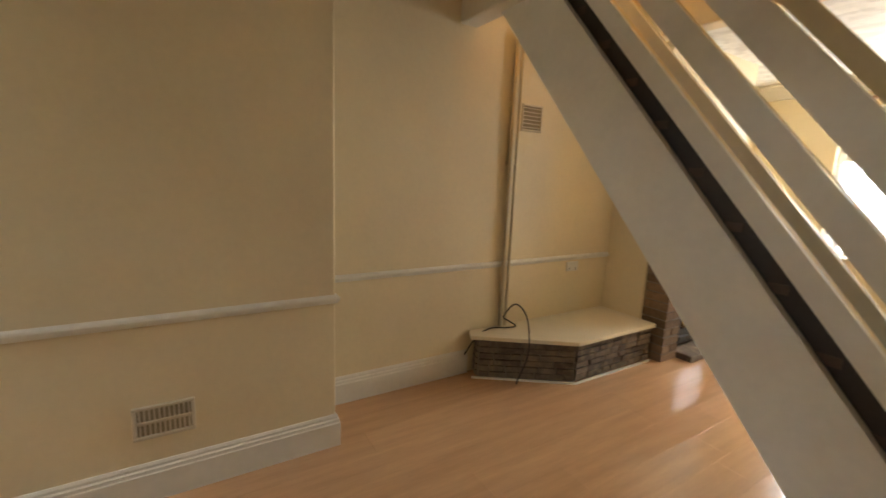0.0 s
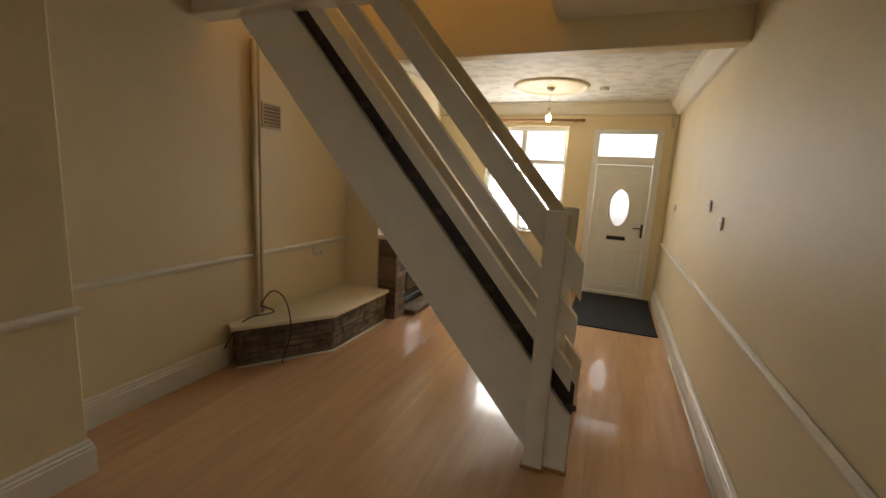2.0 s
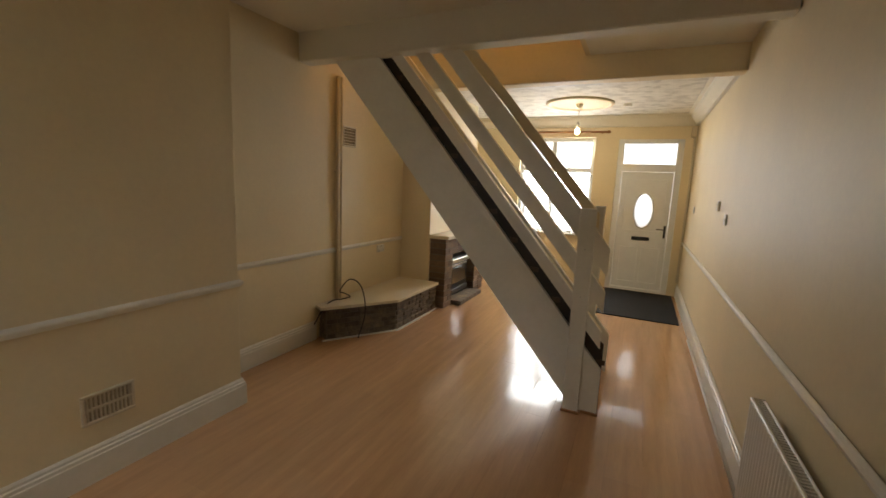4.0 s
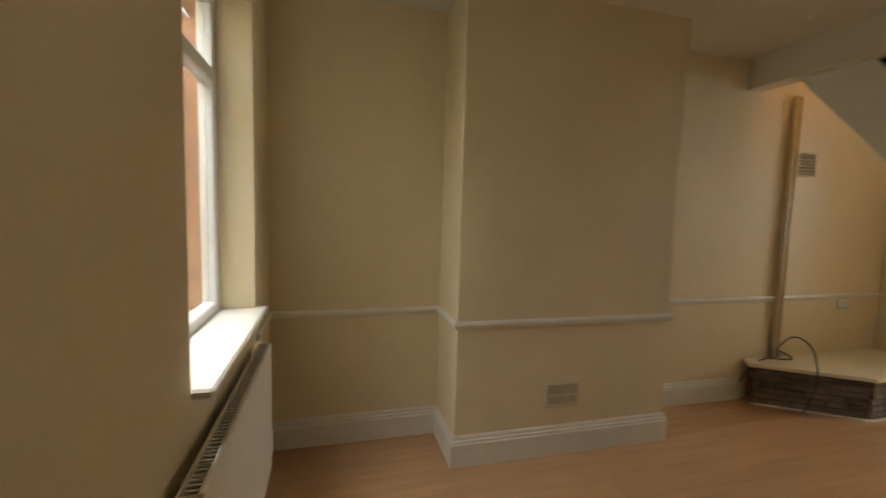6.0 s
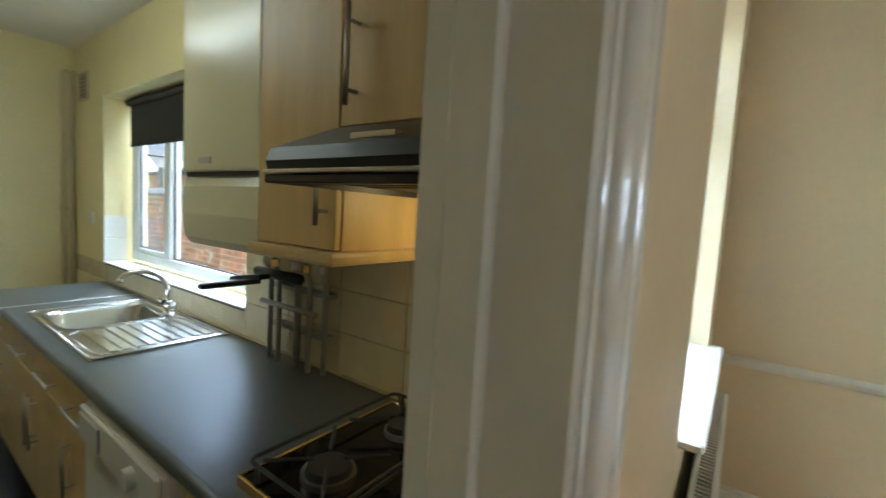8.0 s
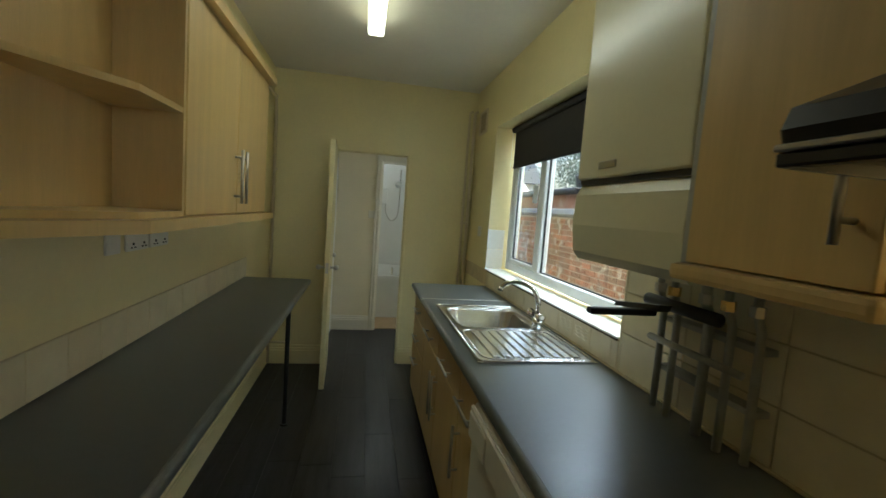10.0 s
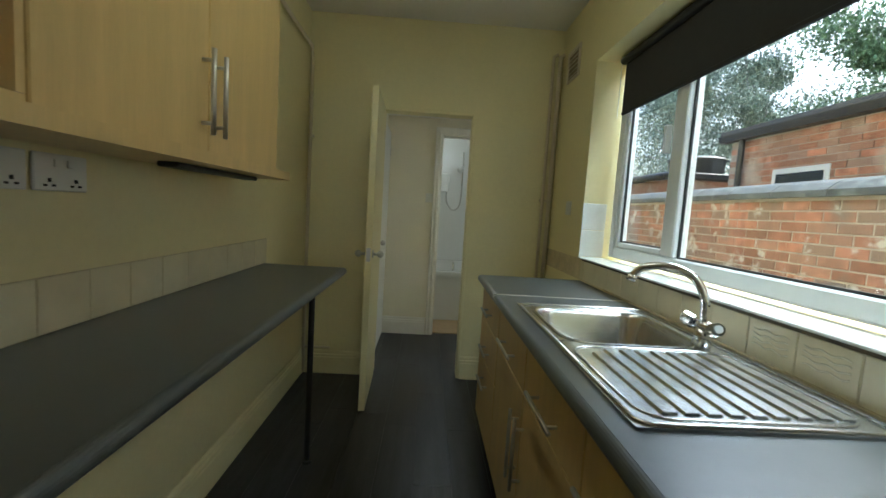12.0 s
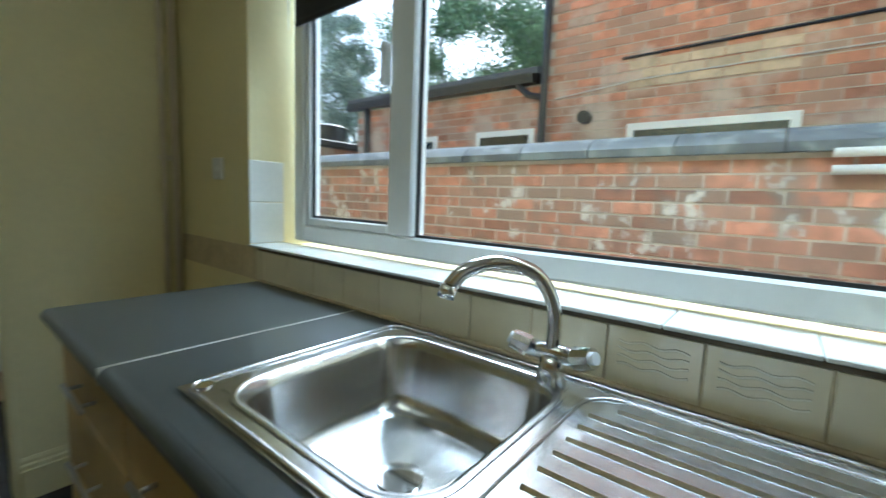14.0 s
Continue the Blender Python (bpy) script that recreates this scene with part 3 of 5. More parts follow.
# rear window
window_y("window_2", RW[0], RW[1], RY - 0.19, RW[2] + 0.02, RW[3], [], [(RW[0] + 0.05, RW[1] - 0.05, 2.06)], "white plastic rear window with a top opener")
part("window_stay", box(-1.02, -0.80, RY - 0.152, RY - 0.14, 2.16, 2.175, 0.003), CHROME, bpy.data.objects["window_2"])
structure("window_sill_2", box(RW[0] - 0.05, RW[1] + 0.0, RY - 0.28, RY + 0.055, 0.962, 0.99, 0.008), WHITE, "white gloss window board", "window sill")

# kitchen window
e = tagged(thing("window_3", "white plastic kitchen window in two lights", "window", KX - 0.17, -3.87, 1.05), kind="structure")
fx0, fx1 = KX - 0.20, KX - 0.135
KWY0, KWY1, KWZ0, KWZ1 = -4.70, -2.98, 1.045, 2.13
for ya, yb_, za, zb in ((KWY0, KWY0 + 0.06, KWZ0, KWZ1), (KWY1 - 0.06, KWY1, KWZ0, KWZ1), (KWY0 + 0.06, KWY1 - 0.06, KWZ0, KWZ0 + 0.06), (KWY0 + 0.06, KWY1 - 0.06, KWZ1 - 0.06, KWZ1)):
    bar("window_frame", e, fx0, fx1, ya, yb_, za, zb)
bar("mullion", e, fx0, fx1 + 0.002, -4.165, -4.085, KWZ0 + 0.06, KWZ1 - 0.06)
for ya, yb_ in ((KWY0 + 0.06, -4.165),):
    for a, b, c, d in ((ya, ya + 0.03, KWZ0 + 0.06, KWZ1 - 0.06), (yb_ - 0.03, yb_, KWZ0 + 0.06, KWZ1 - 0.06), (ya + 0.03, yb_ - 0.03, KWZ0 + 0.06, KWZ0 + 0.09)):
        bar("sash", e, fx0 + 0.006, fx1 - 0.008, a, b, c, d, bevel=0.004)
for ya, yb_, z in ((KWY0 + 0.09, -4.195, KWZ0 + 0.09), (-4.085, KWY1 - 0.06, KWZ0 + 0.06)):
    p = pane(e, box(fx0 + 0.028, fx0 + 0.034, ya, yb_, z, KWZ1 - 0.06))
    g = bmesh.new()
    for a, b, c, d in ((ya, ya + 0.008, z, KWZ1 - 0.06), (yb_ - 0.008, yb_, z, KWZ1 - 0.06), (ya, yb_, z, z + 0.008)):
        box(fx0 + 0.035, fx0 + 0.045, a, b, c, d, bm=g)
    part("gasket", g, BLACK, e, "black rubber gasket")
part("handle", box(fx1, fx1 + 0.03, -4.20, -4.18, 1.55, 1.67, 0.004), UPVC, e)
e = tagged(thing("window_4", "small white plastic lobby window", "window", KX - 0.17, -5.98, LW[2]), kind="structure")
for ya, yb_, za, zb in ((LW[0], LW[0] + 0.05, LW[2], LW[3]), (LW[1] - 0.05, LW[1], LW[2], LW[3]), (LW[0] + 0.05, LW[1] - 0.05, LW[2], LW[2] + 0.05), (LW[0] + 0.05, LW[1] - 0.05, LW[3] - 0.05, LW[3])):
    bar("window_frame", e, fx0, fx1, ya, yb_, za, zb)
pane(e, box(fx0 + 0.028, fx0 + 0.034, LW[0] + 0.05, LW[1] - 0.05, LW[2] + 0.05, LW[3] - 0.05))
e = thing("roller_blind", "charcoal roller blind pulled part way down", "blind", KX - 0.11, -3.8, 1.82)
part("cloth", box(KX - 0.121, KX - 0.118, -4.66, -3.0, 1.815, 2.10), BLIND, e)
part("roller", cyl((KX - 0.11, -4.67, 2.10), (KX - 0.11, -2.99, 2.10), 0.022), BLIND, e, smooth=True)
part("bottom_bar", box(KX - 0.126, KX - 0.113, -4.66, -3.0, 1.812, 1.832, 0.004), BLIND, e)
part("bead_chain", tube([(KX - 0.10, -4.672, 2.09), (KX - 0.10, -4.675, 1.80)], 0.002, seg=5), UPVC, e)


# lobby door standing open into the kitchen
def flush_door(name, hx, hy, ang, w, h, material, label, knob=True):
    e = thing(name, label, "door", hx, hy, 0)
    m = Matrix.Translation((hx, hy, 0)) @ Matrix.Rotation(radians(ang), 4, "Z")
    lf = part("leaf", box(0, w, -0.019, 0.019, 0.008, h, 0.002, m=m), material, e)
    for z in (0.25, h - 0.22):
        part("hinge", box(-0.006, 0.006, -0.024, 0.021, z, z + 0.075, 0.001, m=m), NICKEL, e)
    for s in (-1, 1):
        bm = cyl((w - 0.055, s * 0.019, 0.96), (w - 0.055, s * 0.06, 0.96), 0.009, seg=10)
        bmesh.ops.create_uvsphere(bm, u_segments=12, v_segments=8, radius=0.021, matrix=Matrix.Translation((w - 0.055, s * 0.065, 0.96)))
        cyl((w - 0.055, s * 0.019, 0.96), (w - 0.055, s * 0.024, 0.96), 0.024, bm)
        bmesh.ops.transform(bm, matrix=m, verts=bm.verts)
        part("knob", bm, NICKEL, e, "satin metal door knob", smooth=True)
    part("latch_plate", box(w - 0.001, w + 0.001, -0.012, 0.012, 0.92, 1.0, m=m), NICKEL, e)
    return e


flush_door("lobby_door", 0.945, KB + 0.025, 92, 0.565, 1.925, KCREAM, "cream painted flush door standing open into the kitchen")
flush_door("cupboard_door", 1.0, -6.46, 90, 0.80, 1.95, WHITE, "white painted flush cupboard door in the lobby")

# ---- stairs ----
SL = (2.45 - 0.60) / (0.486 + 1.09)
def on(x, off):
    return off - SL * (x - 0.486)
e = thing("staircase", "white painted open balustrade stairs with dark treads", "stairs", 0.0, 2.6, 0)
def sloped(y0, y1, lo, hi, x0, x1, top=2.60, cut=True):
    """A plank that follows the stairs between two heights above the pitch line, cut square under the beam."""
    xl0, xl1 = 0.486 - (top - lo) / SL, 0.486 - (top - hi) / SL
    poly = [(x1, max(on(x1, lo), 0.0)), (x1, on(x1, hi)), (xl1, top), (xl0, top)]
    if on(x1, lo) < 0:
        poly.insert(0, (0.486 + lo / SL, 0.0))
    return prism(poly, "y", y0, y1)
part("stringer", sloped(2.245, 2.285, 0.094, 0.595, 0, 0.71, 2.9), STAIRWHITE, e)
# added dark sheet that gives the dark gap between stringer and lowest rail
part("dark_gap_sheet", sloped(2.2865, 2.30, 0.25, 0.765, 0, 0.712, 2.9), DARKTREAD, e, "dark sheet added behind the gap above the stringer")
part("stringer", sloped(3.05, 3.09, 0.25, 0.595, 0, 0.71, 2.9), STAIRWHITE, e)
for lo, hi, xe in ((0.718, 0.84, 0.69), (0.966, 1.112, 0.688), (1.215, 1.409, 0.692)):
    rl = part("balustrade_rail", sloped(2.248, 2.275, lo, hi, 0, xe, 2.9), STAIRWHITE, e)
    # the rail's shaded inner thickness, its darker tone put into a cream colour
    part("rail_shaded_side", sloped(2.2755, 2.312, lo + 0.004, hi - 0.004, 0, xe - 0.006, 2.9), CREAM, rl)
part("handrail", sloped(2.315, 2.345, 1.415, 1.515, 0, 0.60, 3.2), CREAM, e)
nw = part("newel", box(0.487, 0.592, 2.205, 2.2445, 0.0, 1.42, 0.004), STAIRWHITE, e)
part("newel", box(0.565, 0.632, 2.3465, 2.385, 0.0, 1.435, 0.004), STAIRWHITE, e)
part("newel_base", box(0.477, 0.602, 2.195, 2.2442, 0.0, 0.02, 0.004), PINE, nw, "bare wood strip at the foot")
part("post_base", box(0.604, 0.722, 2.235, 2.31, 0.0, 0.02, 0.004), PINE, e)
for i in range(11):
    z = 0.196 * (i + 2)
    x = 0.486 - (z - 0.45) / SL
    part("tread", box(x - 0.24, x + 0.02, 2.301, 3.048, z - 0.03, z, 0.006), DARKTREAD, e, "dark stained tread")
    part("riser", box(x - 0.012, x + 0.0, 2.302, 3.047, z - 0.196, z - 0.031), DARKTREAD, e)
    xe = 0.486 - (z - 0.64) / SL
    part("tread_end", box(xe - 0.12, xe + 0.035, 2.282, 2.287, z - 0.035, z, 0.001), TREADEND, e, "worn brown tread end")
for i, (x, z) in enumerate(((0.51, 0.83), (0.51, 1.15), (0.57, 1.35), (0.57, 0.5))):
    part("screw_head", cyl((x + 0.03, 2.2035, z), (x + 0.03, 2.206, z), 0.004, seg=8), NICKEL, nw)

# ---- main room things ----
# raised hearth along the left wall
e = thing("stone_hearth", "low stone-faced ledge with a cream top in the alcove", "hearth", -1.6, 3.1, 0)
HP = [(LX + 0.004, 2.40), (-1.765, 2.345), (-1.335, 2.975), (-1.335, 3.93), (LX + 0.004, 3.915)]
HPI = [(LX + 0.004, 2.43), (-1.755, 2.375), (-1.36, 2.985), (-1.36, 3.915), (LX + 0.004, 3.914)]
part("core", prism(HPI, "z", 0.0, 0.305), MORTAR, e)
part("top_slab", prism([(LX + 0.003, 2.37), (-1.775, 2.315), (-1.315, 2.965), (-1.315, 3.915), (LX + 0.003, 3.912)], "z", 0.306, 0.335), HEARTHTOP, e, "smooth cream top")
rng = random.Random(5)
def stone_face(e, p, q, z0, z1, rows, depth, material, lmin, lmax, name="stone"):
    """Rows of rough stones along the line p to q, facing its right-hand side."""
    p, q = Vector((*p, 0)), Vector((*q, 0))
    d = (q - p).normalized()
    nrm = Vector((d.y, -d.x, 0))
    L = (q - p).length
    h = (z1 - z0) / rows
    for r in range(rows):
        s = 0.0
        while s < L - 0.01:
            w = min(rng.uniform(lmin, lmax), L - s)
            if L - s - w < lmin * 0.5:
                w = L - s
            g = 0.005
            dd = depth * rng.uniform(0.6, 1.1)
            m = Matrix.Translation(p + d * s + Vector((0, 0, z0 + r * h))) @ Matrix((( d.x, nrm.x, 0, 0), (d.y, nrm.y, 0, 0), (0, 0, 1, 0), (0, 0, 0, 1)))
            part(name, box(g, w - g, -0.02, dd, g * 0.6, h - g * 0.6, 0.004, m=m), material, e)
            s += w
stone_face(e, (LX + 0.01, 2.43), (-1.755, 2.378), 0.012, 0.303, 6, 0.02, SLATE, 0.06, 0.12)
stone_face(e, (-1.755, 2.378), (-1.362, 2.985), 0.012, 0.303, 6, 0.02, SLATE, 0.08, 0.26)
stone_face(e, (-1.362, 2.985), (-1.362, 3.915), 0.012, 0.303, 6, 0.02, SLATE, 0.08, 0.26)
part("floor_bead", prism([(-1.77, 2.335), (-1.757, 2.327), (-1.318, 2.965), (-1.318, 3.90), (-1.332, 3.90), (-1.332, 2.972)], "z", 0.0, 0.014), WHITE, e, "pale quadrant strip at the floor")

# brick fireplace
e = thing("brick_fireplace", "brown brick fireplace surround with a cream mantel shelf", "fireplace", -1.3, 4.6, 0)
def brick_pier(e, x0, x1, y0, y1, z0, z1, material, bl=0.21, bh=0.075, gap=0.01):
    part("pier_core", box(x0 + 0.008, x1 - 0.008, y0 + 0.008, y1 - 0.008, z0, z1), MORTAR, e)
    r, z = 0, z0
    while z < z1 - 0.02:
        zt = min(z + bh - gap, z1)
        n = max(1, round((y1 - y0) / bl))
        cut = [y0 + (y1 - y0) * i / n for i in range(n + 1)] if r % 2 == 0 or n > 1 else [y0, (y0 + y1) / 2, y1]
        for a, b in zip(cut, cut[1:]):
            part("brick", box(x0, x1 + rng.uniform(-0.003, 0.004), a + gap / 2, b - gap / 2, z, zt, 0.003), material, e)
        z += bh
        r += 1
brick_pier(e, CB + 0.002, -1.25, 3.935, 4.17, 0.004, 0.87, BRICKB)
brick_pier(e, CB + 0.002, -1.25, 4.95, 5.33, 0.004, 0.87, BRICKB)
brick_pier(e, CB + 0.002, -1.27, 4.172, 4.948, 0.66, 0.87, BRICKB)
part("mantel_shelf", box(CB + 0.002, -1.20, 3.90, 5.38, 0.872, 0.915, 0.006), HEARTHTOP, e, "cream mantel shelf")
part("fire_hearth", box(CB + 0.002, -1.12, 4.18, 4.94, 0.003, 0.06, 0.006), SLATE, e)
e = thing("gas_fire", "dark metal gas fire with a glazed front", "fire", -1.36, 4.56, 0.06)
part("body", box(CB + 0.004, -1.33, 4.24, 4.88, 0.061, 0.58, 0.012), IRON, e)
part("top_grille", box(-1.33, -1.29, 4.26, 4.86, 0.50, 0.56, 0.008), NICKEL, e)
part("window", box(-1.33, -1.315, 4.33, 4.79, 0.22, 0.44, 0.006), GLASSBLACK, e)
part("lower_louvre", box(-1.33, -1.30, 4.28, 4.84, 0.09, 0.16, 0.01), IRON, e)
part("trim", box(-1.33, -1.312, 4.31, 4.81, 0.455, 0.475, 0.003), NICKEL, e, "bright metal trim")

# boxed pipes beside the alcove and the aerial cable
e = thing("pipe_pair", "two painted heating pipes running up the wall", "pipe", LX + 0.03, 2.66, 0.336)
part("pipe", cyl((LX + 0.026, 2.645, 0.336), (LX + 0.026, 2.645, 2.49), 0.016), COPPERP, e, smooth=True)
part("pipe", cyl((LX + 0.024, 2.70, 0.336), (LX + 0.024, 2.70, 2.49), 0.012), COPPERP, e, smooth=True)
part("pipe_clip", box(LX, LX + 0.03, 2.62, 2.72, 1.6, 1.615, 0.002), COPPERP, e)
e = single("aerial_cable", tube(curve_pts([(LX + 0.03, 2.31, 0.16), (LX + 0.06, 2.40, 0.30), (LX + 0.07, 2.52, 0.352), (LX + 0.10, 2.66, 0.345), (LX + 0.13, 2.72, 0.36), (LX + 0.10, 2.67, 0.40), (LX + 0.05, 2.66, 0.42), (-1.72, 2.67, 0.55), (-1.58, 2.65, 0.53), (-1.515, 2.645, 0.40), (-1.50, 2.635, 0.22), (-1.52, 2.56, 0.012)], 8), 0.0055, seg=7), RUBBER, "black cable looped over the hearth edge", "cable", smooth=True)


def louvre_vent(name, y0, y1, z0, z1, x, s, rows, label, mid=True):
    """A louvred plate on a wall that faces s along x."""
    e = thing(name, label, "vent", x, (y0 + y1) / 2, z0)
    part("backing", box(min(x, x + s * 0.004), max(x, x + s * 0.004), y0 + 0.01, y1 - 0.01, z0 + 0.01, z1 - 0.01), VENTDARK, e)
    for a, b, c, d in ((y0, y1, z0, z0 + 0.016), (y0, y1, z1 - 0.016, z1), (y0, y0 + 0.016, z0 + 0.016, z1 - 0.016), (y1 - 0.016, y1, z0 + 0.016, z1 - 0.016)):
        part("frame", box(min(x, x + s * 0.014), max(x, x + s * 0.014), a, b, c, d, 0.003), VENTM, e)
    if mid == "fins":
        n = 11
        for i in range(n):
            y = y0 + 0.016 + (y1 - y0 - 0.032) * (i + 0.5) / n
            part("fin", box(min(x + s * 0.004, x + s * 0.011), max(x + s * 0.004, x + s * 0.011), y - 0.004, y + 0.004, z0 + 0.016, z1 - 0.016), VENTM, e)
        part("bar", box(min(x + s * 0.004, x + s * 0.013), max(x + s * 0.004, x + s * 0.013), y0 + 0.016, y1 - 0.016, (z0 + z1) / 2 - 0.006, (z0 + z1) / 2 + 0.006), VENTM, e)
    else:
        for i in range(rows):
            z = z0 + 0.016 + (z1 - z0 - 0.032) * (i + 0.5) / rows
            m = Matrix.Translation((x + s * 0.008, 0, z)) @ Matrix.Rotation(radians(s * 35), 4, "Y")
            part("slat", box(-0.007, 0.007, y0 + 0.016, y1 - 0.016, -0.0015, 0.0015, m=m), VENTM, e)
    return e


louvre_vent("floor_vent", 0.305, 0.54, 0.30, 0.455, CB, 1, 5, "cream wall vent with upright fins low on the chimney breast", "fins")
louvre_vent("wall_vent", 2.74, 2.95, 1.86, 2.06, LX, 1, 6, "cream louvred vent high on the wall")


def plate(name, x, y, z, w, h, axis, s, label, category, extra=()):
    """A switch or socket plate on a wall across the axis; extra are (du, dz, w, h, material, name)."""
    e = thing(name, label, category, x, y, z - h / 2)
    def b(u, v, ww, hh, d0, d1, bev):
        lo, hi = min(s * d0, s * d1), max(s * d0, s * d1)
        if axis == "x":
            return box(x + lo, x + hi, y + u - ww / 2, y + u + ww / 2, z + v - hh / 2, z + v + hh / 2, bev)
        return box(x + u - ww / 2, x + u + ww / 2, y + lo, y + hi, z + v - hh / 2, z + v + hh / 2, bev)
    part("faceplate", b(0, 0, w, h, 0, 0.010, 0.003), SOCKET, e)
    for u, v, ww, hh, mm, nm in extra:
        part(nm, b(u, v, ww, hh, 0.0095, 0.014, 0.001), mm, e)
    return e


def sockets2():
    out = []
    for s in (-0.036, 0.036):
        out += [(s, -0.018, 0.007, 0.009, BLACK, "pin_slot"), (s - 0.011, -0.030, 0.008, 0.005, BLACK, "pin_slot"), (s + 0.011, -0.030, 0.008, 0.005, BLACK, "pin_slot"), (s * 0.5, 0.022, 0.012, 0.018, SOCKET, "rocker")]
    return out


plate("thermostat", RX, 3.75, 1.45, 0.08, 0.085, "x", -1, "white room thermostat on the wall", "thermostat", [(0, 0.012, 0.03, 0.012, GREYP, "display"), (0.02, -0.022, 0.012, 0.012, SOCKET, "dial")])
plate("light_switch", RX, 3.33, 1.352, 0.085, 0.085, "x", -1, "white light switch on the wall", "light switch", [(0, 0, 0.012, 0.02, SOCKET, "rocker")])
plate("light_switch", RX, 5.6, 1.35, 0.085, 0.085, "x", -1, "white light switch beside the front door", "light switch", [(0, 0, 0.012, 0.02, SOCKET, "rocker")])
plate("wall_socket", LX, 3.45, 0.76, 0.146, 0.086, "x", 1, "white double socket above the ledge", "socket", sockets2())

e = thing("meter_box", "small brown box in the corner above the door", "box", RX - 0.04, FY - 0.05, 2.36)
part("body", box(RX - 0.075, RX - 0.003, FY - 0.10, FY - 0.003, 2.36, 2.50, 0.006), VENTM, e)
part("conduit", box(RX - 0.03, RX - 0.003, FY - 0.03, FY - 0.003, 0.22, 2.36, 0.003), VENTM, e)


def radiator(name, length, h, label):
    """A double panel radiator that stands along x from 0, with its front at y 0.085."""
    e = thing(name, label, "radiator", 0, 0, 0)
    bm = bmesh.new()
    n = int(length / 0.034)
    prof = []
    for i in range(n):
        a = length * i / n
        b = length / n
        prof += [(a + b * 0.05, 0.085), (a + b * 0.35, 0.0885), (a + b * 0.65, 0.0885), (a + b * 0.95, 0.085)]
    prism([(0, 0.074), *[(x, y) for x, y in prof], (length, 0.074)], "z", 0.014, h - 0.014, bm)
    for z in (0.0, h - 0.014):
        box(0, length, 0.074, 0.089, z, z + 0.014, 0.004, bm)
    part("front_panel", bm, RADWHITE, e)
    part("back_panel", box(0, length, 0.028, 0.04, 0, h - 0.004, 0.004), RADWHITE, e)
    for x in (0.0, length - 0.003):
        part("side_cover", box(x, x + 0.003, 0.03, 0.086, 0.02, h - 0.002), RADWHITE, e)
    g = bmesh.new()
    for i in range(int(length / 0.02)):
        box(0.012 + i * 0.02, 0.018 + i * 0.02, 0.041, 0.073, h - 0.012, h - 0.006, bm=g)
    part("top_grille", g, RADWHITE, e)
    v = part("valve", cyl((-0.035, 0.05, 0.03), (-0.035, 0.05, 0.10), 0.013), CHROME, e, smooth=True)
    part("valve_tail", cyl((-0.035, 0.05, -0.12), (-0.035, 0.05, 0.03), 0.0075), NICKEL, e)
    part("plug", cyl((-0.006, 0.057, h - 0.035), (0.003, 0.057, h - 0.035), 0.011), BLACK, e)
    for x in (0.12, length - 0.15):
        part("bracket", box(x, x + 0.03, 0.0, 0.03, 0.05, h - 0.05), RADWHITE, e)
    return e


r = radiator("radiator", 1.08, 0.60, "white double panel radiator under the rear window")
r.matrix_basis = pose(-1.29, RY + 0.001, 0.25)
r = radiator("radiator", 1.2, 0.52, "white double panel radiator on the long wall")
r.matrix_basis = pose(RX - 0.001, 0.35, 0.13, 0, 0, 90)

# pipes along the right skirting
e = single("skirting_pipe", tube([(RX - 0.042, 1.6, 0.05), (RX - 0.042, 4.2, 0.05)], 0.011), WHITE, "white painted heating pipe above the floor", "pipe", smooth=True)

# ceiling rose, pendant, smoke alarm
bm = bmesh.new()
prof = [(0.435, 2.681), (0.435, 2.665), (0.42, 2.655), (0.40, 2.652), (0.385, 2.66), (0.37, 2.668), (0.06, 2.668), (0.05, 2.66), (0.0, 2.655)]
rs = []
for r_, z in prof:
    rs.append([bm.verts.new((-0.035 + max(r_, 0.001) * math.cos(a), 5.352 + max(r_, 0.001) * math.sin(a), z)) for a in (2 * math.pi * k / 48 for k in range(48))])
for a, b in zip(rs, rs[1:]):
    for k in range(48):
        bm.faces.new((a[k], a[(k + 1) % 48], b[(k + 1) % 48], b[k]))
bmesh.ops.recalc_face_normals(bm, faces=bm.faces)
single("ceiling_rose", bm, CREAM, "round cream plaster ceiling rose", "ceiling rose", smooth=False)
e = thing("pendant_light", "bare lit bulb on a white pendant flex", "pendant light", -0.035, 5.352, 2.655)
part("cup", cyl((-0.035, 5.352, 2.62), (-0.035, 5.352, 2.656), 0.03, r2=0.045, seg=20), SOCKET, e, smooth=True)
part("flex", cyl((-0.035, 5.352, 2.42), (-0.035, 5.352, 2.62), 0.004), SOCKET, e)
part("lampholder", cyl((-0.035, 5.352, 2.36), (-0.035, 5.352, 2.43), 0.019), SOCKET, e, smooth=True)
bm = bmesh.new()
bmesh.ops.create_uvsphere(bm, u_segments=20, v_segments=14, radius=0.032, matrix=Matrix.Translation((-0.035, 5.352, 2.315)) @ Matrix.Diagonal((1, 1, 1.35, 1)))
b = part("bulb", bm, BULBGLASS, e, "lit warm bulb", smooth=True)
b.visible_shadow = False
single("smoke_alarm", cyl((0.55, 5.52, 2.645), (0.55, 5.52, 2.681), 0.05, r2=0.055, seg=24), SOCKET, "white round smoke alarm on the ceiling", "smoke alarm")

# ---- kitchen ----
WF = 0.29                       # front edge of the worktop by the window
CF = 0.255                      # face of its cabinets
BX0, BX1, BY0, BY1 = -0.22, 0.183, -3.908, -3.495     # sink bowl
SX0, SX1, SY0, SY1 = -0.262, 0.226, -3.965, -3.035   # sink outline


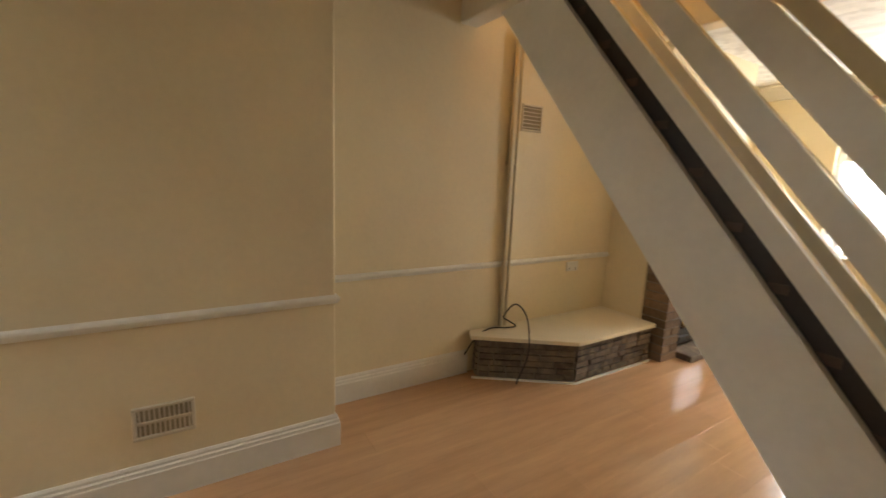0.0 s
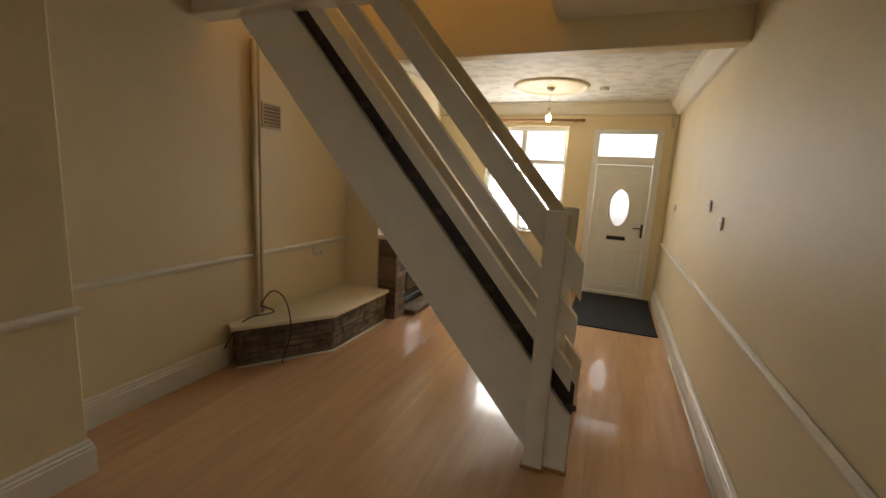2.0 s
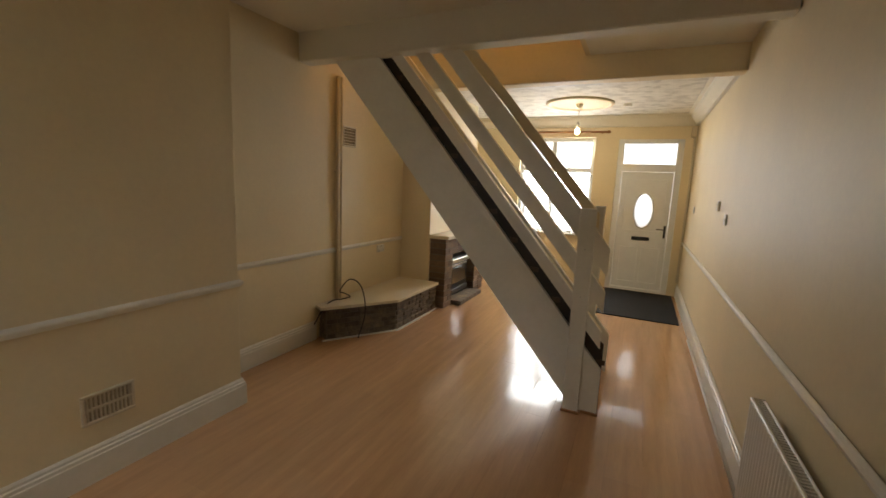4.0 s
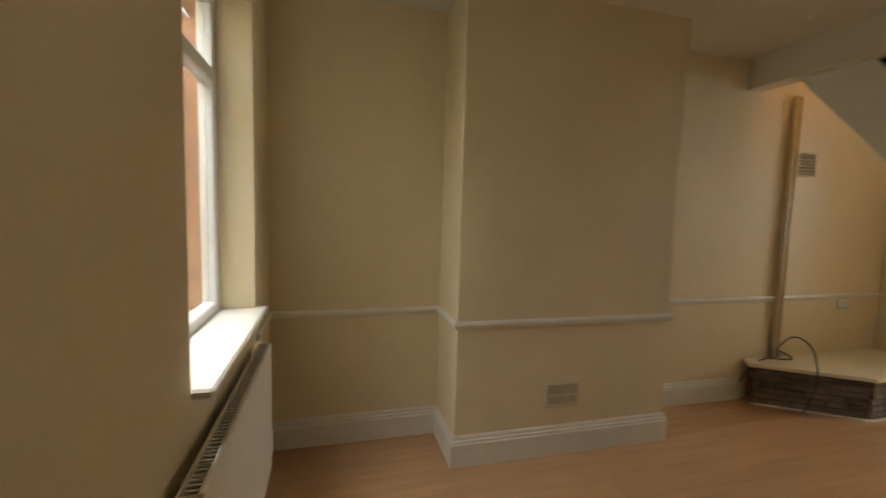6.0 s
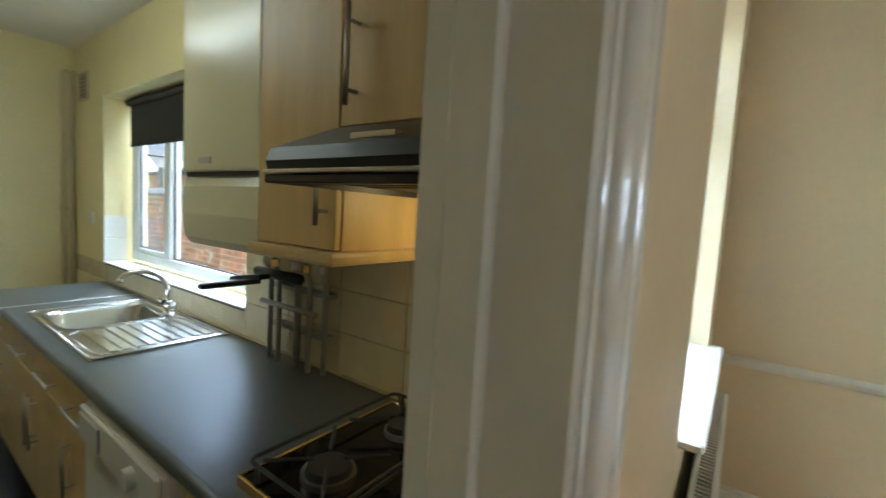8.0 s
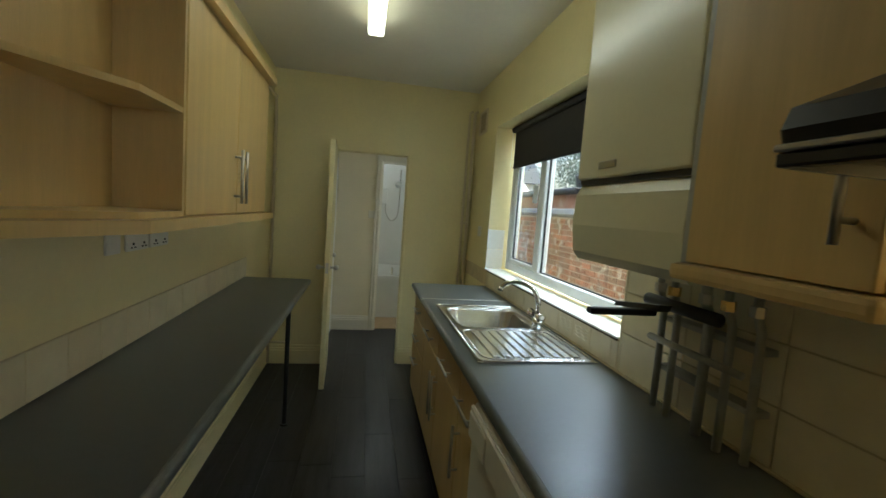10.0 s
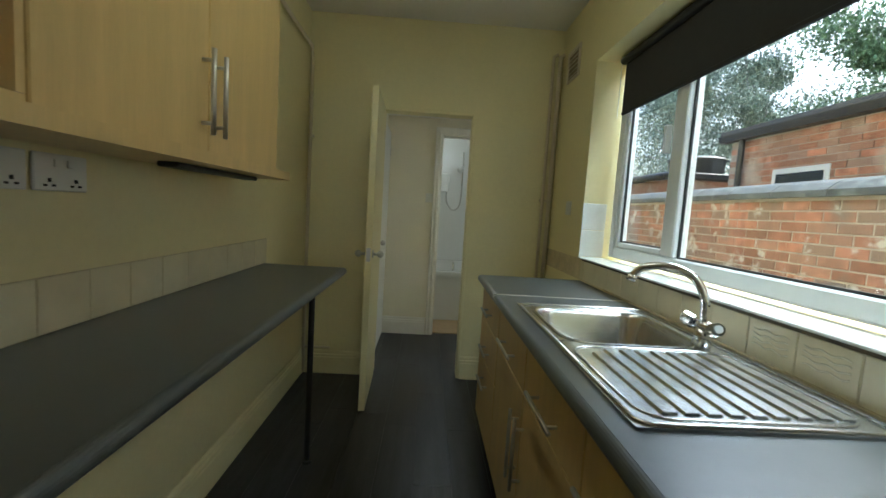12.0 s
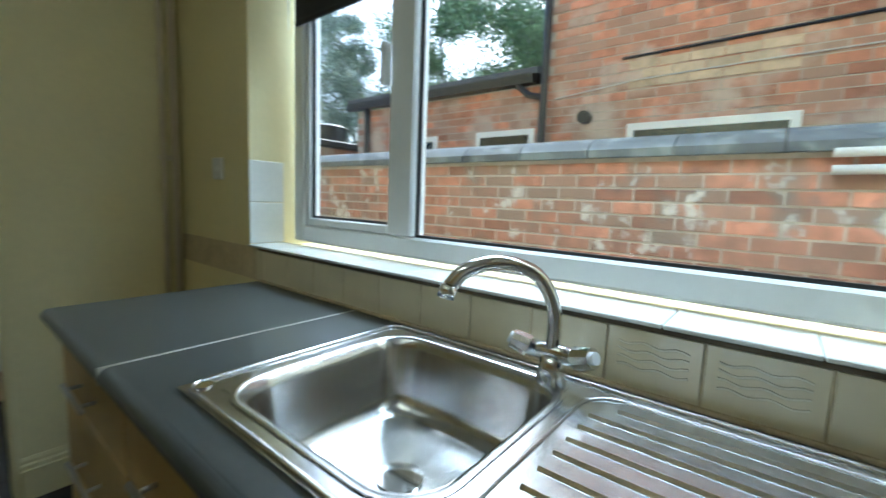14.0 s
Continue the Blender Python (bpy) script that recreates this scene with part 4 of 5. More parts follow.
def worktop(name, poly_holes, x0, x1, y0, y1, label, nose_x, hole=None):
    bm = bmesh.new()
    ys = sorted({y0, y1, *([hole[2], hole[3]] if hole else [])})
    for a, b in zip(ys, ys[1:]):
        if hole and abs(a - hole[2]) < 1e-6:
            box(x0, hole[0], a, b, 0.862, 0.9, bm=bm)
            box(hole[1], x1, a, b, 0.862, 0.9, bm=bm)
        else:
            box(x0, x1, a, b, 0.862, 0.9, bm=bm)
    bmesh.ops.remove_doubles(bm, verts=bm.verts, dist=1e-5)
    s = 1 if nose_x == x1 else -1
    ob = single(name, bm, WORKTOP, label, "worktop")
    part("rounded_edge", prism([(nose_x + s * (0.0005 + 0.019 * math.sin(radians(a))), 0.881 + 0.019 * math.cos(radians(a))) for a in range(0, 181, 15)], "y", y0, y1), WORKTOP, ob, smooth=False)
    return ob


worktop("worktop", None, KX, WF - 0.019, -4.148, KN, "grey slate-look laminate worktop with the sink let in", WF - 0.019, (BX0 - 0.005, BX1 + 0.005, BY0 - 0.005, BY1 + 0.005))
worktop("worktop", None, KX, WF - 0.019, -4.70, -4.154, "grey slate-look laminate worktop end piece", WF - 0.019)
single("worktop_joint", box(KX + 0.01, WF, -4.1535, -4.1485, 0.87, 0.9015), SOCKET, "thin pale metal joint strip in the worktop", "joint strip")
worktop("breakfast_worktop", None, 1.017 + 0.019, KL - 0.008, -4.67, -1.62, "narrow grey laminate worktop along the wall", 1.017 + 0.019)
e = thing("support_post", "thin dark metal post under the narrow worktop", "post", 1.105, -4.32, 0)
part("tube", cyl((1.105, -4.32, 0.006), (1.105, -4.32, 0.862), 0.014), IRON, e, smooth=True)
part("foot", cyl((1.105, -4.32, 0.0), (1.105, -4.32, 0.012), 0.026), BLACK, e)
part("flange", cyl((1.105, -4.32, 0.852), (1.105, -4.32, 0.862), 0.03), IRON, e)

# sink: rim, bowl and drainer in one pressed sheet
e = thing("kitchen_sink", "stainless steel sink with a ribbed drainer", "sink", 0, -3.5, 0.9)
zt = 0.906
bm = bmesh.new()
box(SX0, SX1, SY0, BY0, 0.9, zt, bm=bm)
box(SX0, BX0, BY0, BY1, 0.9, zt, bm=bm)
box(BX1, SX1, BY0, BY1, 0.9, zt, bm=bm)
box(SX0, SX1, BY1, SY1, 0.9, zt, bm=bm)
bmesh.ops.remove_doubles(bm, verts=bm.verts, dist=1e-5)
part("rim", bm, STEEL, e)


def rounded(x0, x1, y0, y1, r, n=7):
    out = []
    for cx, cy, a0 in ((x1 - r, y1 - r, 0), (x0 + r, y1 - r, 90), (x0 + r, y0 + r, 180), (x1 - r, y0 + r, 270)):
        out += [(cx + r * math.cos(radians(a0 + 90 * k / n)), cy + r * math.sin(radians(a0 + 90 * k / n))) for k in range(n + 1)]
    return out


def shell(levels):
    """A surface through closed outlines, each (outline, z), closed at the last."""
    bm = bmesh.new()
    rings = [[bm.verts.new((x, y, z)) for x, y in o] for o, z in levels]
    for a, b in zip(rings, rings[1:]):
        for i in range(len(a)):
            j = (i + 1) % len(a)
            bm.faces.new((a[i], a[j], b[j], b[i]))
    bm.faces.new(rings[-1])
    return bm


def inset(d, r):
    return rounded(BX0 + d, BX1 - d, BY0 + d, BY1 - d, r)


bm = shell([(inset(-0.012, 0.085), zt + 0.0015), (inset(-0.004, 0.08), zt + 0.003), (inset(0.004, 0.075), zt - 0.002), (inset(0.012, 0.07), zt - 0.02), (inset(0.022, 0.065), zt - 0.12), (inset(0.036, 0.06), zt - 0.15), (inset(0.06, 0.05), zt - 0.158), (inset(0.15, 0.02), zt - 0.163)])
# corner fillers between the square cut and the rounded bowl
bw = part("bowl", bm, STEEL, e, smooth=True)
for cx, cy, k in ((BX1, BY1, 0), (BX0, BY1, 1), (BX0, BY0, 2), (BX1, BY0, 3)):
    sq = bmesh.new()
    vs = [sq.verts.new((x, y, zt + 0.0006)) for x, y in inset(0.002, 0.076)[k * 8:k * 8 + 8]]
    c = sq.verts.new((cx, cy, zt + 0.0006))
    for a, b in zip(vs, vs[1:]):
        sq.faces.new((c, a, b))
    part("bowl_corner", sq, STEEL, e)
wx, wy = (BX0 + BX1) / 2, (BY0 + BY1) / 2
part("waste", cyl((wx, wy, zt - 0.165), (wx, wy, zt - 0.158), 0.04, seg=24), CHROME, e, smooth=False)
part("plug_chain", tube(curve_pts([(wx + 0.02, BY1 - 0.07, 0.765), (wx + 0.05, BY1 - 0.085, 0.79), (wx + 0.08, BY1 - 0.07, 0.77)]), 0.004), BLACK, e)
plug = cyl((wx + 0.06, BY1 - 0.09, 0.75), (wx + 0.06, BY1 - 0.09, 0.77), 0.024, seg=18)
part("plug", plug, BLACK, e, "black rubber plug")
part("overflow", cyl((BX1 + 0.022, BY1 - 0.02, zt), (BX1 + 0.022, BY1 - 0.02, zt + 0.003), 0.015, seg=20), CHROME, e)
part("overflow", cyl((BX1 + 0.015, BY0 - 0.032, zt), (BX1 + 0.015, BY0 - 0.032, zt + 0.003), 0.015, seg=20), CHROME, e)
for i in range(9):
    x = SX0 + 0.065 + i * 0.042
    y0 = BY1 + 0.06 + (0.03 if i in (0, 8) else 0)
    bm = prism([(x - 0.017, zt - 0.001), (x + 0.017, zt - 0.001), (x + 0.0125, zt + 0.005), (x - 0.0125, zt + 0.005)], "y", y0, SY1 - 0.05)
    part("drainer_rib", bm, STEEL, e)
part("raised_edge", tube([(x, y, zt + 0.001) for x, y in rounded(SX0 + 0.008, SX1 - 0.008, SY0 + 0.008, SY1 - 0.008, 0.03)] + [(SX1 - 0.008, SY1 - 0.038, zt + 0.001)], 0.005, seg=6), STEEL, e, smooth=True)
part("drainer_border", tube([(x, y, zt) for x, y in rounded(SX0 + 0.035, SX1 - 0.03, BY1 + 0.035, SY1 - 0.03, 0.06)] + [(SX1 - 0.03, SY1 - 0.09, zt)], 0.004, seg=6), STEEL, e, smooth=True)

# mixer tap
TX, TY = -0.215, -3.53
e = thing("mixer_tap", "chrome mixer tap with a swan neck spout and two heads", "tap", TX, TY, zt)
part("base", cyl((TX, TY, zt), (TX, TY, zt + 0.05), 0.026, r2=0.02, seg=20), CHROME, e, smooth=True)
part("body", cyl((TX, TY - 0.045, zt + 0.055), (TX, TY + 0.045, zt + 0.055), 0.016, seg=16), CHROME, e, smooth=True)
for s in (-1, 1):
    h = part("tap_head", cyl((TX, TY + s * 0.045, zt + 0.055), (TX + 0.01, TY + s * 0.075, zt + 0.066), 0.021, r2=0.018, seg=10), CHROME, e)
    part("indicator_cap", cyl((TX + 0.01, TY + s * 0.075, zt + 0.066), (TX + 0.0115, TY + s * 0.08, zt + 0.068), 0.011, seg=12), UPVC, e)
part("spout", tube(curve_pts([(TX, TY, zt + 0.05), (TX + 0.004, TY, zt + 0.13), (TX + 0.03, TY - 0.02, zt + 0.19), (TX + 0.085, TY - 0.055, zt + 0.215), (TX + 0.14, TY - 0.09, zt + 0.205), (TX + 0.165, TY - 0.107, zt + 0.178)], 8), 0.0125, seg=12), CHROME, e, smooth=True)
part("aerator", cyl((TX + 0.165, TY - 0.107, zt + 0.18), (TX + 0.17, TY - 0.11, zt + 0.16), 0.0145, seg=14), CHROME, e, smooth=True)


# base cabinets
def bow_handle(name, e, p, q, out, r=0.006):
    """A round bar between two ends that stands off by out."""
    p, q, o = Vector(p), Vector(q), Vector(out)
    d = (q - p).normalized() * 0.02
    bm = cyl(p + o - d * 0.6, q + o + d * 0.6, r, seg=10)
    cyl(p + d, p + d + o, r * 0.8, bm, seg=8)
    cyl(q - d, q - d + o, r * 0.8, bm, seg=8)
    part("handle", bm, NICKEL, e, "brushed steel bar handle", smooth=True)


def base_unit(y0, y1, kind, label):
    e = thing("base_cabinet", label, "cabinet", 0, (y0 + y1) / 2, 0, "base cabinets under the window worktop")
    part("carcass", box(KX + 0.03, CF - 0.02, y0 + 0.001, y1 - 0.001, 0.12, 0.72 if kind == "sink" else 0.86), BEECH, e)
    part("plinth", box(KX + 0.03, CF - 0.06, y0, y1, 0.0, 0.12), BLACK, e)
    def front(name, a, b, za, zb):
        return part(name, box(CF - 0.018, CF, a + 0.002, b - 0.002, za + 0.002, zb - 0.002, 0.002), BEECH, e)
    ym = (y0 + y1) / 2
    if kind == "drawers":
        for za, zb, zh in ((0.68, 0.855, 0.755), (0.485, 0.68, 0.56), (0.125, 0.485, 0.395)):
            f = front("drawer", y0, y1, za, zb)
            bow_handle("handle", f, (CF, ym - 0.08, zh), (CF, ym + 0.08, zh), (0.03, 0, 0))
    elif kind == "sink":
        for a, b, hy in ((y0, ym, ym - 0.035), (ym, y1, ym + 0.035)):
            f = front("false_drawer", a, b, 0.68, 0.855)
            c = (a + b) / 2
            bow_handle("handle", f, (CF, c - 0.1, 0.745), (CF, c + 0.1, 0.745), (0.03, 0, 0))
            f = front("door", a, b, 0.125, 0.68)
            bow_handle("handle", f, (CF, hy, 0.39), (CF, hy, 0.60), (0.03, 0, 0))
    else:
        f = front("drawer", y0, y1, 0.68, 0.855)
        bow_handle("handle", f, (CF, ym - 0.1, 0.73), (CF, ym + 0.1, 0.73), (0.03, 0, 0))
        f = front("door", y0, y1, 0.125, 0.68)
        bow_handle("handle", f, (CF, y0 + 0.05, 0.42), (CF, y0 + 0.05, 0.61), (0.03, 0, 0))
    return e


base_unit(-4.68, -4.15, "drawers", "beech three drawer base unit at the worktop end")
base_unit(-4.149, -3.16, "sink", "beech double base unit under the sink")
base_unit(-3.159, -2.87, "door", "narrow beech base unit with drawer and door")
base_unit(-2.24, -1.47, "door", "wide beech base unit under the hob")
e = thing("washing_machine", "white washing machine pushed under the worktop", "washing machine", 0, -2.55, 0)
part("cabinet", box(-0.27, 0.285, -2.855, -2.26, 0.02, 0.845, 0.02, seg=3), RADWHITE, e)
part("control_panel", box(0.283, 0.297, -2.845, -2.27, 0.73, 0.84, 0.006), RADWHITE, e)
part("dial", cyl((0.297, -2.42, 0.785), (0.318, -2.42, 0.785), 0.028, seg=20), SOCKET, e)
part("drawer_front", box(0.297, 0.303, -2.83, -2.66, 0.745, 0.825, 0.004), SOCKET, e)
part("door_ring", tube([(0.29, -2.557 + 0.16 * math.cos(a), 0.42 + 0.16 * math.sin(a)) for a in (2 * math.pi * i / 32 for i in range(33))], 0.022), SOCKET, e, smooth=True)
part("door_glass", cyl((0.28, -2.557, 0.42), (0.296, -2.557, 0.42), 0.14, seg=28), GLASSBLACK, e)
for x in (-0.22, 0.23):
    for y in (-2.80, -2.31):
        part("foot", cyl((x, y, 0), (x, y, 0.025), 0.02), BLACK, e)

# gas hob
HX0, HX1, HY0, HY1 = -0.235, 0.237, -2.04, -1.50
e = thing("gas_hob", "black four burner gas hob with a brass coloured edge", "hob", 0, -1.77, 0.9)
part("plate", box(HX0 + 0.006, HX1 - 0.006, HY0 + 0.006, HY1 - 0.006, 0.9, 0.922, 0.005), GLASSBLACK, e)
bm = bmesh.new()
for a, b, c, d in ((HX0, HX1, HY0, HY0 + 0.007), (HX0, HX1, HY1 - 0.007, HY1), (HX0, HX0 + 0.007, HY0 + 0.007, HY1 - 0.007), (HX1 - 0.007, HX1, HY0 + 0.007, HY1 - 0.007)):
    box(a, b, c, d, 0.9, 0.926, 0.002, bm)
part("edge_trim", bm, BRASS, e, "brass coloured edge trim")
for by in (-1.90, -1.64):
    for bx, rr in ((-0.115, 0.038), (0.115, 0.05)):
        burner = part("burner", cyl((bx, by, 0.922), (bx, by, 0.936), rr * 1.15, seg=24), NICKEL, e)
        part("cap", cyl((bx, by, 0.936), (bx, by, 0.95), rr, r2=rr * 0.9, seg=24), IRON, burner)
    bm = bmesh.new()
    for bx in (-0.115, 0.115):
        for a in range(4):
            t = radians(45 + 90 * a)
            c, s = math.cos(t), math.sin(t)
            tube([(bx + c * 0.03, by + s * 0.03, 0.962), (bx + c * 0.13, by + s * 0.13, 0.962)], 0.0045, bm, seg=6)
    tube([(x, y, 0.958) for x, y in rounded(-0.222, 0.222, by - 0.122, by + 0.122, 0.02)] + [(0.222, by + 0.10, 0.958)], 0.0045, bm, seg=6)
    for bx in (-0.222, 0.222):
        for dy in (-0.09, 0.09):
            cyl((bx, by + dy, 0.922), (bx, by + dy, 0.958), 0.005, bm, seg=6)
    part("pan_support", bm, IRON, e, "black wire pan support")

# wall cabinets by the window
def wall_unit(y0, y1, z0, z1, x1, doors, label, side=BEECH):
    e = thing("wall_cabinet", label, "cabinet", KX, (y0 + y1) / 2, z0, "wall cabinets beside the window")
    part("carcass", box(KX, x1 - 0.019, y0, y1, z0, z1, 0.001), side, e)
    for a, b, hy, za, zb in doors:
        d = part("door", box(x1 - 0.018, x1, a + 0.002, b - 0.002, z0 + 0.002, z1 - 0.002, 0.002), BEECH, e)
        bow_handle("handle", d, (x1, hy, za), (x1, hy, zb), (0.03, 0, 0))
    return e


wall_unit(-2.30, -1.985, 1.385, 2.24, 0.05, [(-2.30, -1.985, -2.02, 1.455, 1.60)], "tall narrow beech wall cabinet beside the boiler")
wall_unit(-1.984, -1.47, 1.66, 2.24, 0.05, [(-1.984, -1.47, -1.935, 1.71, 1.89)], "beech wall cabinet above the extractor hood")
structure("cabinet_pelmet", box(KX + 0.001, 0.075, -2.31, -1.965, 1.352, 1.384, 0.01, seg=2), BEECH, "beech light pelmet under the wall cabinet", "trim")
e = thing("extractor_hood", "black visor extractor hood with its lamp on", "extractor hood", 0, -1.74, 1.535)
part("body", prism([(KX + 0.005, 1.55), (0.22, 1.55), (0.225, 1.565), (0.215, 1.59), (0.06, 1.658), (KX + 0.005, 1.658)], "y", -1.982, -1.475), HOODBLACK, e)
part("front_trim", box(0.205, 0.229, -1.985, -1.472, 1.541, 1.549, 0.002), NICKEL, e, "bright trim along the front")
part("front_lip", box(0.205, 0.226, -1.984, -1.473, 1.524, 1.5405, 0.003), HOODBLACK, e)
part("underside", box(KX + 0.02, 0.204, -1.975, -1.48, 1.538, 1.5495), HOODBLACK, e)
for k in range(4):
    part("filter_bar", box(-0.02 + 0.05 * k, 0.01 + 0.05 * k, -1.94, -1.52, 1.534, 1.5385, 0.002), IRON, e)
part("side_lip", box(KX + 0.02, 0.204, -1.984, -1.976, 1.524, 1.549), HOODBLACK, e)
part("switch_strip", box(0.17, 0.19, -1.79, -1.69, 1.602, 1.611, m=Matrix()), NICKEL, e)
l_ = part("lamp_lens", box(-0.265, -0.185, -1.80, -1.72, 1.531, 1.5385, 0.002), HOODLIT, e, "lit warm lamp lens")
l_.visible_shadow = False

# boiler
e = thing("boiler", "cream enamelled wall boiler with a curved lower cover", "boiler", -0.1, -2.53, 1.33)
part("casing", box(KX, 0.03, -2.80, -2.335, 1.575, 2.30, 0.012, seg=3), BOILERW, e)
bm = prism([(KX, 1.335), (0.0, 1.335), (0.02, 1.36), (0.03, 1.44), (0.026, 1.53), (0.01, 1.562), (KX, 1.562)], "y", -2.80, -2.335)
part("drop_cover", bm, BOILERW, e)
part("shadow_gap", box(KX, 0.018, -2.795, -2.34, 1.561, 1.576), BLACK, e, "dark gap between the covers")
part("badge", box(0.0295, 0.033, -2.68, -2.60, 1.60, 1.62, 0.001), NICKEL, e)
single("boiler_side_panel", box(KX, 0.03, -2.334, -2.304, 1.36, 2.28, 0.002), GREYP, "grey filler panel between boiler and cabinet", "panel")
e = thing("boiler_pipes", "grey painted pipes and valves below the boiler", "pipes", KX + 0.05, -2.5, 0.9)
for i, (y, xx, zb) in enumerate(((-2.69, 0.06, 0.902), (-2.62, 0.07, 0.902), (-2.52, 0.06, 0.902), (-2.44, 0.07, 0.902), (-2.38, 0.05, 0.902))):
    part("pipe", tube([(KX + xx, y, zb), (KX + xx, y, 1.22), (KX + xx + 0.02, y, 1.27), (KX + xx + 0.02, y, 1.336)], 0.010 if i != 2 else 0.013), GREYP, e, smooth=True)
    part("nut", cyl((KX + xx + 0.02, y, 1.26), (KX + xx + 0.02, y, 1.285), 0.017, seg=6), BRASS if i % 2 else NICKEL, e)
for z in (1.02, 1.17):
    part("clip_rail", box(KX + 0.001, KX + 0.05, -2.70, -2.37, z, z + 0.015), GREYP, e)
part("cross_pipe", cyl((KX + 0.09, -2.70, 1.12), (KX + 0.09, -2.38, 1.12), 0.010), GREYP, e, smooth=True)
v = part("valve_body", cyl((KX + 0.11, -2.70, 1.235), (KX + 0.11, -2.44, 1.235), 0.018), BLACK, e, smooth=True)
part("filling_lever", prism([(-2.75, 1.20), (-2.56, 1.225), (-2.55, 1.245), (-2.74, 1.215)], "x", KX + 0.15, KX + 0.19), BLACK, e, "black lever handle")
part("filling_lever", box(KX + 0.16, 0.06, -2.62, -2.59, 1.205, 1.222, 0.004), BLACK, e)

# left wall cabinets
CX = 1.25
e = None
for y0, y1, s in ((-4.225, -3.665, 1), (-3.664, -3.105, -1)):
    e = thing("wall_cabinet", "beech wall cabinet with a long bar handle", "cabinet", 1.36, (y0 + y1) / 2, 1.37, "wall cabinets over the narrow worktop")
    part("carcass", box(CX + 0.019, KL - 0.007, y0, y1, 1.37, 2.11), BEECH, e)
    d = part("door", box(CX, CX + 0.018, y0 + 0.002, y1 - 0.002, 1.372, 2.108, 0.003), BEECH, e)
    hy = y1 - 0.035 if s == 1 else y0 + 0.035
    bow_handle("handle", d, (CX, hy, 1.43), (CX, hy, 1.645), (-0.032, 0, 0), 0.007)
e = thing("open_shelf_unit", "open ended beech shelf unit with an angled end", "shelf unit", 1.36, -2.85, 1.37)
sh = [(CX + 0.004, -3.104), (KL - 0.007, -3.104), (KL - 0.007, -2.55), (1.40, -2.55), (CX + 0.004, -2.82)]
for z in (1.37, 1.70, 2.092):
    part("shelf", prism(sh, "z", z, z + 0.018), BEECH, e)
part("back", box(KL - 0.014, KL - 0.007, -3.10, -2.55, 1.389, 2.091), BEECH, e)
part("side", box(CX + 0.003, KL - 0.015, -3.103, -3.087, 1.389, 2.091), BEECH, e)
part("end_panel", box(1.40, KL - 0.015, -2.567, -2.551, 1.389, 2.091), BEECH, e)
structure("pelmet_left", prism([(1.215, -4.29), (KL - 0.008, -4.29), (KL - 0.008, -2.48), (1.37, -2.48), (1.215, -2.80)], "z", 1.334, 1.369), BEECH, "beech light pelmet under the cabinets", "trim")
structure("cornice_left", prism([(1.215, -4.27), (KL - 0.008, -4.27), (KL - 0.008, -2.48), (1.37, -2.48), (1.215, -2.80)], "z", 2.111, 2.15), BEECH, "beech cornice on the cabinets", "trim")
single("under_cabinet_light", box(1.30, 1.36, -4.15, -3.6, 1.318, 1.3335, 0.004), BLACK, "dark strip fitting under the cabinet", "strip light")
for y in (-3.25, -3.41):
    plate("wall_socket", KL - 0.006, y, 1.275, 0.146, 0.086, "x", -1, "white double socket below the cabinets", "socket", sockets2())
plate("connection_box", KL - 0.006, -3.10, 1.275, 0.08, 0.086, "x", -1, "brown fused outlet below the cabinets", "switch")

# kitchen fittings
e = thing("strip_light", "lit fluorescent batten on the kitchen ceiling", "ceiling light", 0.66, -3.57, ZK)
part("housing", box(0.625, 0.70, -4.18, -2.96, ZK - 0.045, ZK - 0.002, 0.006), SOCKET, e)
d = part("diffuser", box(0.615, 0.71, -4.21, -2.93, ZK - 0.10, ZK - 0.046, 0.018, seg=3), TUBE, e, "glowing diffuser")
d.visible_shadow = False
louvre_vent("kitchen_vent", -5.27, -5.05, 2.14, 2.34, KX, 1, 6, "cream louvred vent by the ceiling")
plate("light_switch", KX, -5.02, 1.31, 0.086, 0.086, "x", 1, "white switch beside the window", "light switch", [(0, 0, 0.012, 0.02, SOCKET, "rocker")])
plate("cooker_switch", KX + 0.0065, -1.695, 1.335, 0.076, 0.12, "x", 1, "white cooker switch with a red rocker", "switch", [(0, 0.022, 0.022, 0.028, RED, "rocker"), (0, -0.028, 0.01, 0.014, GREYP, "socket_slot")])
e = thing("corner_pipes", "painted pipes rising in the kitchen corner", "pipes", -0.24, KB + 0.03, 0)
for x, r_ in ((-0.272, 0.014), (-0.225, 0.011)):
    part("pipe", tube([(x, KB + 0.026, 0.18), (x, KB + 0.026, 2.32), (x + 0.0, KB + 0.03, 2.36), (x - 0.028 + 0.0, KB + 0.03, 2.375)], r_), COPPERP, e, smooth=True)
part("pipe_clip", box(-0.29, -0.21, KB + 0.001, KB + 0.03, 1.35, 1.37), COPPERP, e)
e = thing("corner_pipes", "painted pipe rising beside the party wall", "pipes", 1.43, KB + 0.03, 0)
part("pipe", tube([(1.44, KB + 0.03, 0.02), (1.44, KB + 0.03, 2.2), (1.44, KB + 0.06, 2.3), (1.44, -4.4, 2.32)], 0.012), COPPERP, e, smooth=True)
part("pipe", tube([(1.44, KB + 0.03, 0.20), (1.25, KB + 0.03, 0.20)], 0.009), COPPERP, e, smooth=True)
part("pipe_clip", box(1.42, 1.46, KB + 0.001, KB + 0.04, 1.7, 1.715), COPPERP, e)

